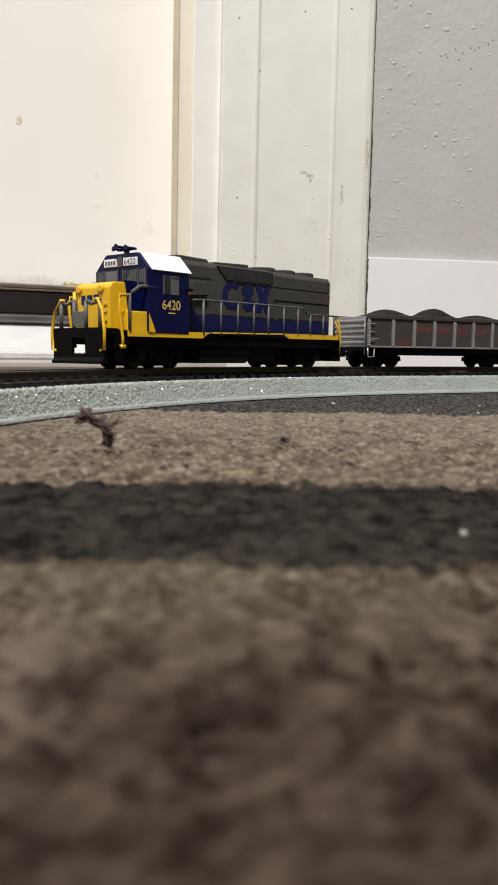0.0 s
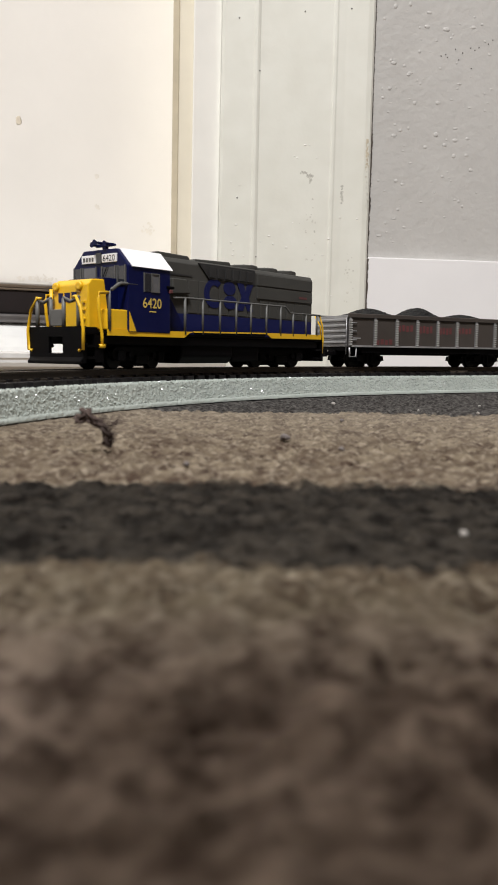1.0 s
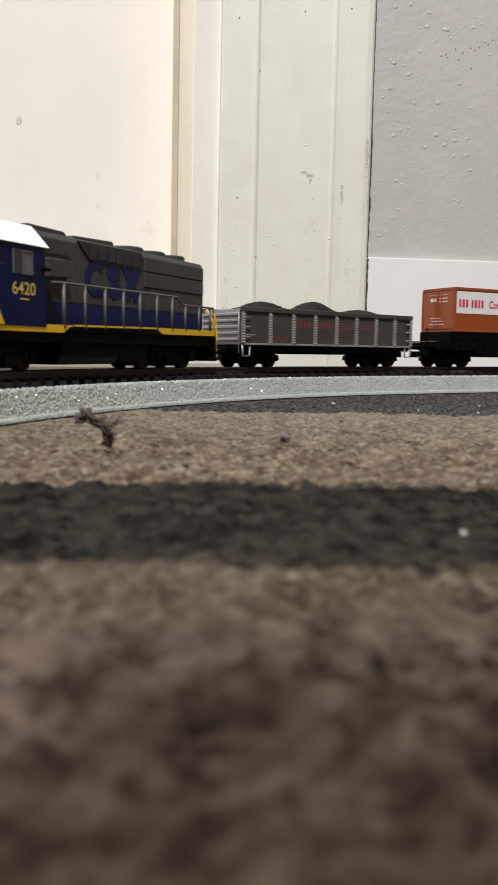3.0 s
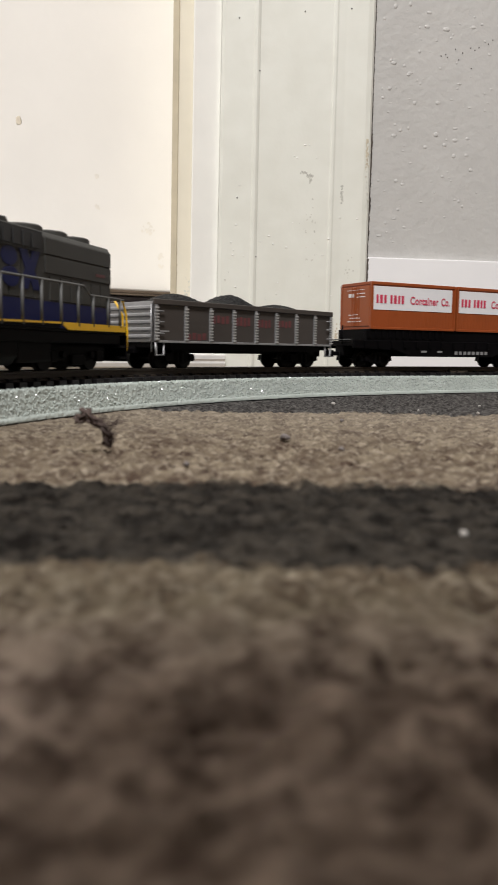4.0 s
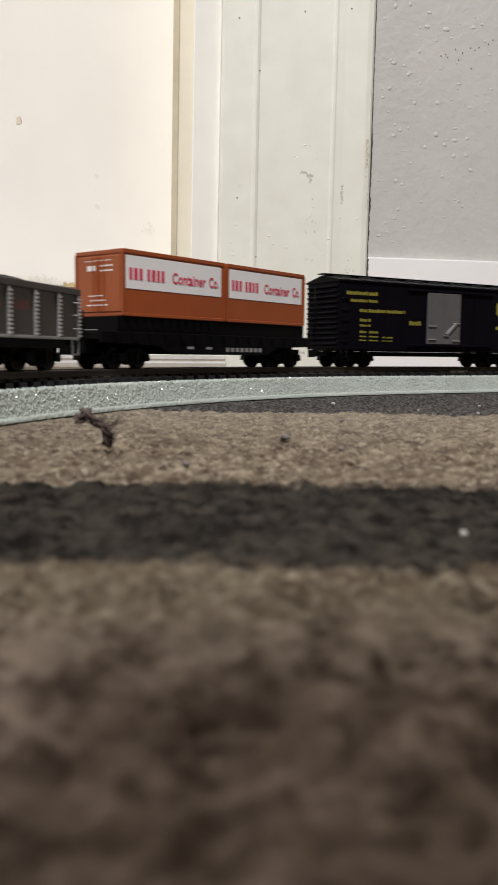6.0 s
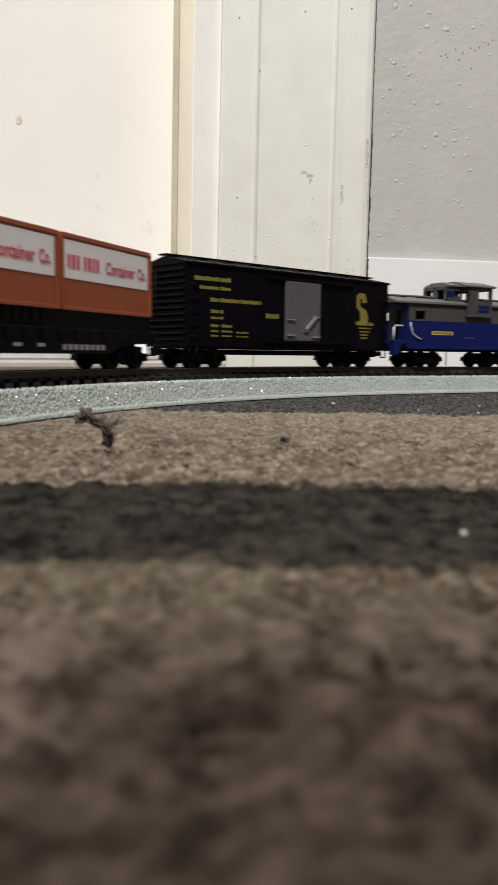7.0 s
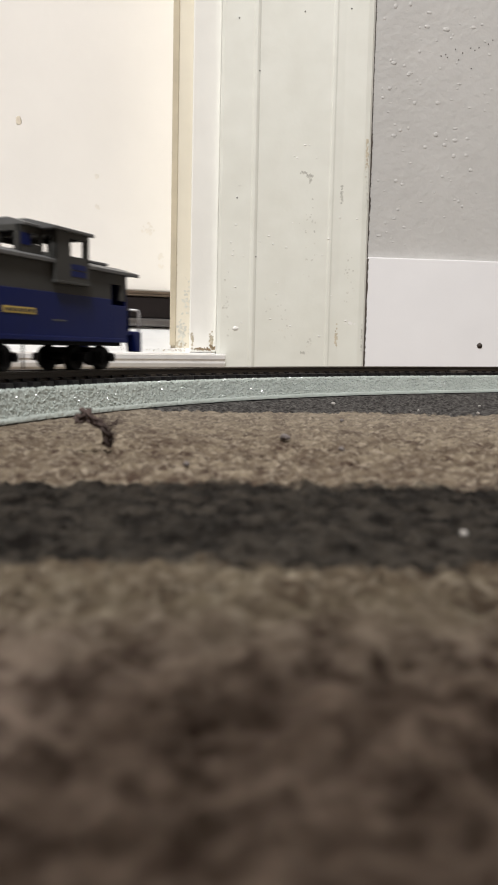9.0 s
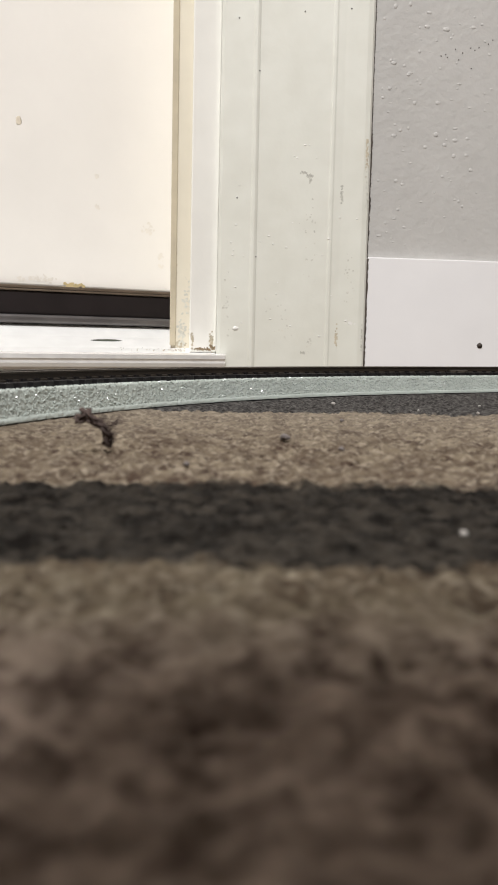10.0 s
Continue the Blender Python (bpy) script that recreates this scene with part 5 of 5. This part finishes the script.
def caboose():
    car = new("model_caboose", None)
    w = 8.9
    # body sides with window openings
    for s in (-1, 1):
        ya, yb = sorted((s * w, s * (w - 0.8)))
        bm = bmesh.new()
        for a, b, z0, z1 in ((-30.2, -27.2, 16.8, 23.6), (-22.4, 20.6, 16.8, 23.6), (25.0, 27.6, 16.8, 23.6), (-27.2, -22.4, 16.8, 17.4), (-27.2, -22.4, 20.4, 23.6), (20.6, 25.0, 20.6, 23.6)):
            box(bm, a, b, ya, yb, z0, z1)
        part("upper_side", bm, M_GREY, car, "grey upper side")
        bx("lower_side", M_SBLUE, car, -30.4, 20.6, *sorted((s * (w + 0.12), s * (w - 0.7))), 7.2, 16.9, 0.1, "blue lower side")
        bx("lower_side", M_SBLUE, car, 20.6, 27.7, *sorted((s * (w + 0.12), s * (w - 0.7))), 7.2, 15.6, 0.1)
        bm = bmesh.new()
        for a, b, z0, z1 in ((-27.8, -27.2, 16.9, 20.9), (-22.4, -21.8, 16.9, 20.9), (-27.8, -21.8, 16.8, 17.4), (-27.8, -21.8, 20.4, 20.9)):
            box(bm, a, b, *sorted((s * (w - 0.1), s * (w + 0.25))), z0, z1)
        part("window_frame", bm, M_GREY, car)
        bx("print_plate", M_LETTER, car, -18.9, -8.8, *sorted((s * (w + 0.12), s * (w + 0.2))), 11.9, 13.2, 0, "small yellow print plate")
        for k in range(6):
            bx("print_bar", M_BLUE, car, -18.2 + k * 1.55, -17.2 + k * 1.55, *sorted((s * (w + 0.2), s * (w + 0.25))), 12.2, 12.9)
        bx("print_bar", M_RAILGREY, car, -3, 2, *sorted((s * (w + 0.12), s * (w + 0.18))), 10.9, 11.2)
        bx("side_sill", M_SBLUE, car, -30.2, 27.6, *sorted((s * (w - 0.4), s * (w + 0.3))), 6.6, 7.6, 0.1)
        tb("grab_iron", M_PANEL, car, [(-29.6, s * (w + 0.5), 16.2), (-28.6, s * (w + 0.6), 12.2), (-25.8, s * (w + 0.6), 10.6), (-24.0, s * (w + 0.4), 10.2)], 0.16, "white curved grab rail")
    for x in (-30.2, 27.0):
        bm = bmesh.new()
        for y0, y1, z0, z1 in ((-w, -4.4, 7.2, 23.6), (4.4, w, 7.2, 23.6), (-4.4, 4.4, 7.2, 15.0), (-4.4, 4.4, 20.8, 23.6)):
            box(bm, x, x + 0.7, y0, y1, z0, z1)
        part("end_wall", bm, M_SBLUE, car)
    pr("roof", M_WARM, car, [(-w - 0.8, 23.0), (-w - 0.8, 23.8), (-4, 25.4), (4, 25.4), (w + 0.8, 23.8), (w + 0.8, 23.0), (w, 23.0), (w, 23.4), (-w, 23.4), (-w, 23.0)], -37.0, 32.6, "x", 0.12, "light grey roof")
    bx("roof_walk", M_WARM, car, -38.0, -11.6, -2, 2, 26.0, 26.6, 0.15)
    bx("roof_walk", M_WARM, car, 11.2, 30.4, -2, 2, 26.0, 26.6, 0.15)
    for x in (-34, -26, -18, 16, 24, 29):
        bx("walk_bracket", M_WARM, car, x, x + 1, -1.6, 1.6, 25.2, 26.1)
    # cupola: a narrow part, and a wide part that overhangs the sides, with open windows
    cw, vw = 6.6, 9.9
    for s in (-1, 1):
        bm = bmesh.new()
        ya, yb = sorted((s * cw, s * (cw - 0.7)))
        for a, b, z0, z1 in ((-10.2, -6.6, 24.0, 30.2), (-6.6, -3.4, 24.0, 26.6), (-6.6, -3.4, 28.8, 30.2), (-3.4, -2.6, 24.0, 30.2)):
            box(bm, a, b, ya, yb, z0, z1)
        part("cupola_side", bm, M_GREY, car)
        bx("cupola_print", M_SBLUE, car, -9.9, -6.9, *sorted((s * cw, s * (cw + 0.08))), 26.2, 28.6)
        bm = bmesh.new()
        ya, yb = sorted((s * vw, s * (vw - 0.8)))
        for a, b, z0, z1 in ((-2.6, 2.8, 19.4, 30.2), (2.8, 8.4, 19.4, 25.0), (2.8, 8.4, 28.9, 30.2), (8.4, 9.8, 19.4, 30.2)):
            box(bm, a, b, ya, yb, z0, z1)
        part("cupola_bay", bm, M_GREY, car)
        bx("bay_sill", M_GREY, car, -2.9, 10.1, *sorted((s * (w - 0.2), s * (vw + 0.25))), 18.9, 19.5, 0.1)
        for k in range(2):
            bx("cupola_print", M_SBLUE, car, 2.9, 8.5, *sorted((s * vw, s * (vw + 0.08))), 20.7 + 1.5 * k, 21.9 + 1.5 * k)
    for x, hw in ((-10.2, cw), (-2.6, vw), (9.1, vw)):
        bm = bmesh.new()
        for y0, y1, z0, z1 in ((-hw, -hw + 1.4, 24, 30.2), (-1, 1, 24, 30.2), (hw - 1.4, hw, 24, 30.2), (-hw, hw, 24, 25.4), (-hw, hw, 29, 30.2)):
            box(bm, x, x + 0.7, y0, y1, z0, z1)
        part("cupola_end", bm, M_GREY, car)
    pr("cupola_roof", M_WARM, car, [(-cw - 0.6, 30.1), (-cw - 0.6, 30.7), (-3, 31.9), (3, 31.9), (cw + 0.6, 30.7), (cw + 0.6, 30.1)], -9.6, -2.4, "x", 0.12)
    pr("cupola_roof", M_WARM, car, [(-vw - 0.7, 30.0), (-vw - 0.7, 30.7), (-3.5, 32.4), (3.5, 32.4), (vw + 0.7, 30.7), (vw + 0.7, 30.0)], -4.2, 11.1, "x", 0.15)
    # platforms, steps and end rails
    for s, x in ((-1, -30.2), (1, 27.7)):
        xa, xb = sorted((x, x + s * 6.6))
        bx("platform", M_SBLUE, car, xa, xb, -w, w, 8.6, 9.6, 0.15, "blue end platform")
        for sy in (-1, 1):
            pr("step_box", M_SBLUE, car, [(x + s * 2.6, 9.4), (x + s * 6.6, 9.4), (x + s * 6.6, 4.4), (x + s * 4.4, 4.4)], *sorted((sy * 6.4, sy * 9.3)), bev=0.15)
            tb("end_rail", M_WHITE, car, [(x + s * 6.4, sy * 8.6, 9.6), (x + s * 6.4, sy * 8.6, 14.2), (x + s * 5.6, sy * 8.6, 14.9), (x + s * 2.4, sy * 8.6, 14.9)], 0.34, "white end hand rail")
            tb("roof_post", M_SBLUE, car, [(x + s * 6.2, sy * 3.0, 9.6), (x + s * 6.2, sy * 3.0, 23.4)], 0.3)
        bx("end_panel", M_SBLUE, car, *sorted((x + s * 6.0, x + s * 6.5)), -6.0, 6.0, 9.6, 15.0, 0.2)
        if s < 0:
            coupler(car, x + s * 5.6, s)
    bx("underframe", M_BLACK, car, -29, 27, -7.6, 7.6, 5.8, 7.2)
    bx("end_door", M_GLASS, car, -30.3, -30.15, -2.6, 2.6, 9.6, 20.6)
    tb("brake_pipe", M_BLACK, car, [(-8, -5.0, 5.8), (-8, -5.0, 0.6)], 0.25)
    truck(car, -18.8, 10.5)
    truck(car, 17.8, 10.5)
    return tagged(car, "blue and grey model caboose with a cupola", "model caboose")


# ---- the run of the train: millimetres along the loop at each time ----
RUN_T = [0.0, 0.25, 0.5, 0.75, 1.0, 1.5, 2.0, 2.5, 4.0, 4.5, 5.0, 5.5, 6.8, 7.0, 7.5, 8.0, 8.5, 9.0, 9.5, 10.0]
RUN_S = [596.67, 597.0, 598.1, 601.2, 605.1, 611.8, 623.2, 637.5, 695.2, 720.2, 746.7, 775.6, 863.9, 879.4, 922.4, 967.9, 1016.3, 1070.2, 1126.2, 1183.6]


def run(t):
    n = len(RUN_T)
    slope = [(RUN_S[min(i + 1, n - 1)] - RUN_S[max(i - 1, 0)]) / (RUN_T[min(i + 1, n - 1)] - RUN_T[max(i - 1, 0)]) for i in range(n)]
    slope[0] = 0.0
    i = max(k for k in range(n - 1) if RUN_T[k] <= t + 1e-9)
    h = RUN_T[i + 1] - RUN_T[i]
    u = (t - RUN_T[i]) / h
    a, b = RUN_S[i], RUN_S[i + 1]
    return (2 * u ** 3 - 3 * u * u + 1) * a + (u ** 3 - 2 * u * u + u) * h * slope[i] + (3 * u * u - 2 * u ** 3) * b + (u ** 3 - u * u) * h * slope[i + 1]


PIVOT = {"model_locomotive": 67, "model_gondola": 50, "model_container_car": 60, "model_boxcar": 55, "model_caboose": 40.0}
BACK = {"model_locomotive": 0.0, "model_gondola": 104.0, "model_container_car": 203.1, "model_boxcar": 309.1, "model_caboose": 395.8}


def car_frame(name, t):
    s, d = run(t) - BACK[name], PIVOT[name] / 2
    ax, ay, _ = track_at(s + d)
    bx_, by_, _ = track_at(s - d)
    return (ax + bx_) / 2, (ay + by_) / 2, math.atan2(by_ - ay, bx_ - ax)


def motions():
    times = [k * 0.2 for k in range(51)]
    for car in CARS:
        rows = []
        for t in times:
            x, y, a = car_frame(car.name, t)
            rows.append((t, pose(x * MM, y * MM, RAILTOP * MM, 0, 0, math.degrees(a))))
        walk(car, rows)
    for tr, car, off in SWIVELS:
        rows = []
        for t in times:
            x, y, a = car_frame(car.name, t)
            _, _, th = track_at(run(t) - BACK[car.name] - off)
            turn = math.degrees(th - math.pi / 2 - a)
            turn = (turn + 180) % 360 - 180
            rows.append((t, pose(off * MM, 0, 0, 0, 0, turn)))
        walk(tr, rows)
    # wheels roll with the way gone
    for w, xx, car in TURNING:
        rows, s_last = [(0.0, pose(xx * MM, 0, 2.78 * MM))], run(0.0)
        for k in range(1, 301):
            s = run(k / 30)
            if s - s_last > 1.2 or k == 300:
                rows.append((k / 30, pose(xx * MM, 0, 2.78 * MM, 0, -math.degrees((s - run(0.0)) / 2.78), 0)))
                s_last = s
        walk(w, rows)


# ---- crumbs and lint on the carpet ----
def litter():
    rnd = random.Random(21)

    def speck(name, x, y, r, material, label, category, group=""):
        bm = bmesh.new()
        bmesh.ops.create_icosphere(bm, subdivisions=2, radius=r * MM)
        for v in bm.verts:
            v.co *= 1 + 0.45 * noise.noise(v.co * 900 / r + Vector((x, y, 0)))
            v.co.z *= 0.75
        ob = part(name, bm, material)
        ob.location = (x * MM, y * MM, (r * 0.6 - 0.9) * MM)
        return tagged(ob, label, category, group)

    for x, y, r in ((24.0, 225.5, 0.7), (17.4, 62.3, 0.36), (66, 226, 0.35), (44, 205, 0.35), (80, 240, 0.4), (57, 196, 0.5), (70, 203, 0.35)):
        speck("crumb", x, y, r, M_CRUMB, "small white crumb lying on the carpet", "crumb", "crumbs on the carpet")
    speck("grit", 6.1, 132, 0.8, M_PEB, "dark grey bit of grit on the carpet", "grit")
    for x, y in ((14, 118), (-8, 100), (20, 170)):
        speck("grit", x, y, 0.45, M_PEB, "dark grey bit of grit on the carpet", "grit", "grit on the carpet")
    lint = new("lint_tuft", None)
    strands = [((-20.4, 113, 0.2), (-20.3, 113, 1.5), (-20.8, 113, 2.6), (-21.8, 113, 3.4), (-22.8, 113, 4.2), (-24.0, 113, 5.2)),
               ((-21.8, 113, 3.4), (-23.0, 113, 3.9), (-24.0, 113.2, 4.4), (-24.6, 113.2, 3.9)),
               ((-20.5, 113, 1.4), (-19.6, 113, 2.2), (-19.4, 113, 3.2), (-18.2, 112.4, 3.8)),
               ((-20.8, 113, 2.4), (-20.0, 113, 3.1), (-19.0, 113, 3.9)),
               ((-22.6, 113, 4.1), (-21.6, 113, 4.4), (-20.6, 113, 4.1)),
               ((-20.3, 113, 0.6), (-19.6, 113, 1.2), (-19.3, 113, 2.0))]
    for k, st in enumerate(strands):
        for j in range(15 if k < 2 else 7):
            q = [(x + rnd.gauss(0, 0.38), y + rnd.gauss(0, 0.6), max(-0.6, z + rnd.gauss(0, 0.32))) for x, y, z in st]
            tb("fibre", M_LINT, lint, q, (0.22 if k < 2 else 0.05) * rnd.uniform(0.4, 1.5), seg=5)
    tagged(lint, "curled tuft of dark brown lint on the carpet", "lint")


def smartphone():
    phone = new("smartphone", None)
    bm = bmesh.new()
    box(bm, -17, 57, -15, -7.5, 0.0, 95, 1.6)
    part("body", bm, M_BLACK, phone)
    bm = bmesh.new()
    lathe(bm, [(-7.6, 4.0), (-6.6, 4.0), (-6.4, 3.4)], 24, "y", (0, 0, 13.5))
    part("lens_ring", bm, M_ALU, phone)
    tagged(phone, "dark smartphone standing on end on the carpet", "smartphone")


def ceiling_lamp():
    lamp = new("ceiling_lamp", None)
    bm = bmesh.new()
    lathe(bm, [(2270, 240), (2275, 262), (2330, 268), (2400, 120)], 32, "z", (-100, -1150, 0))
    part("base", bm, M_WHITE, lamp)
    tagged(lamp, "round white flush ceiling lamp", "ceiling lamp")


build_floor()
carpet_fibres()
build_room()
build_track()
CARS = [locomotive(), gondola(), flatcar(), boxcar(), caboose()]
litter()
small_marks()
smartphone()
ceiling_lamp()
motions()
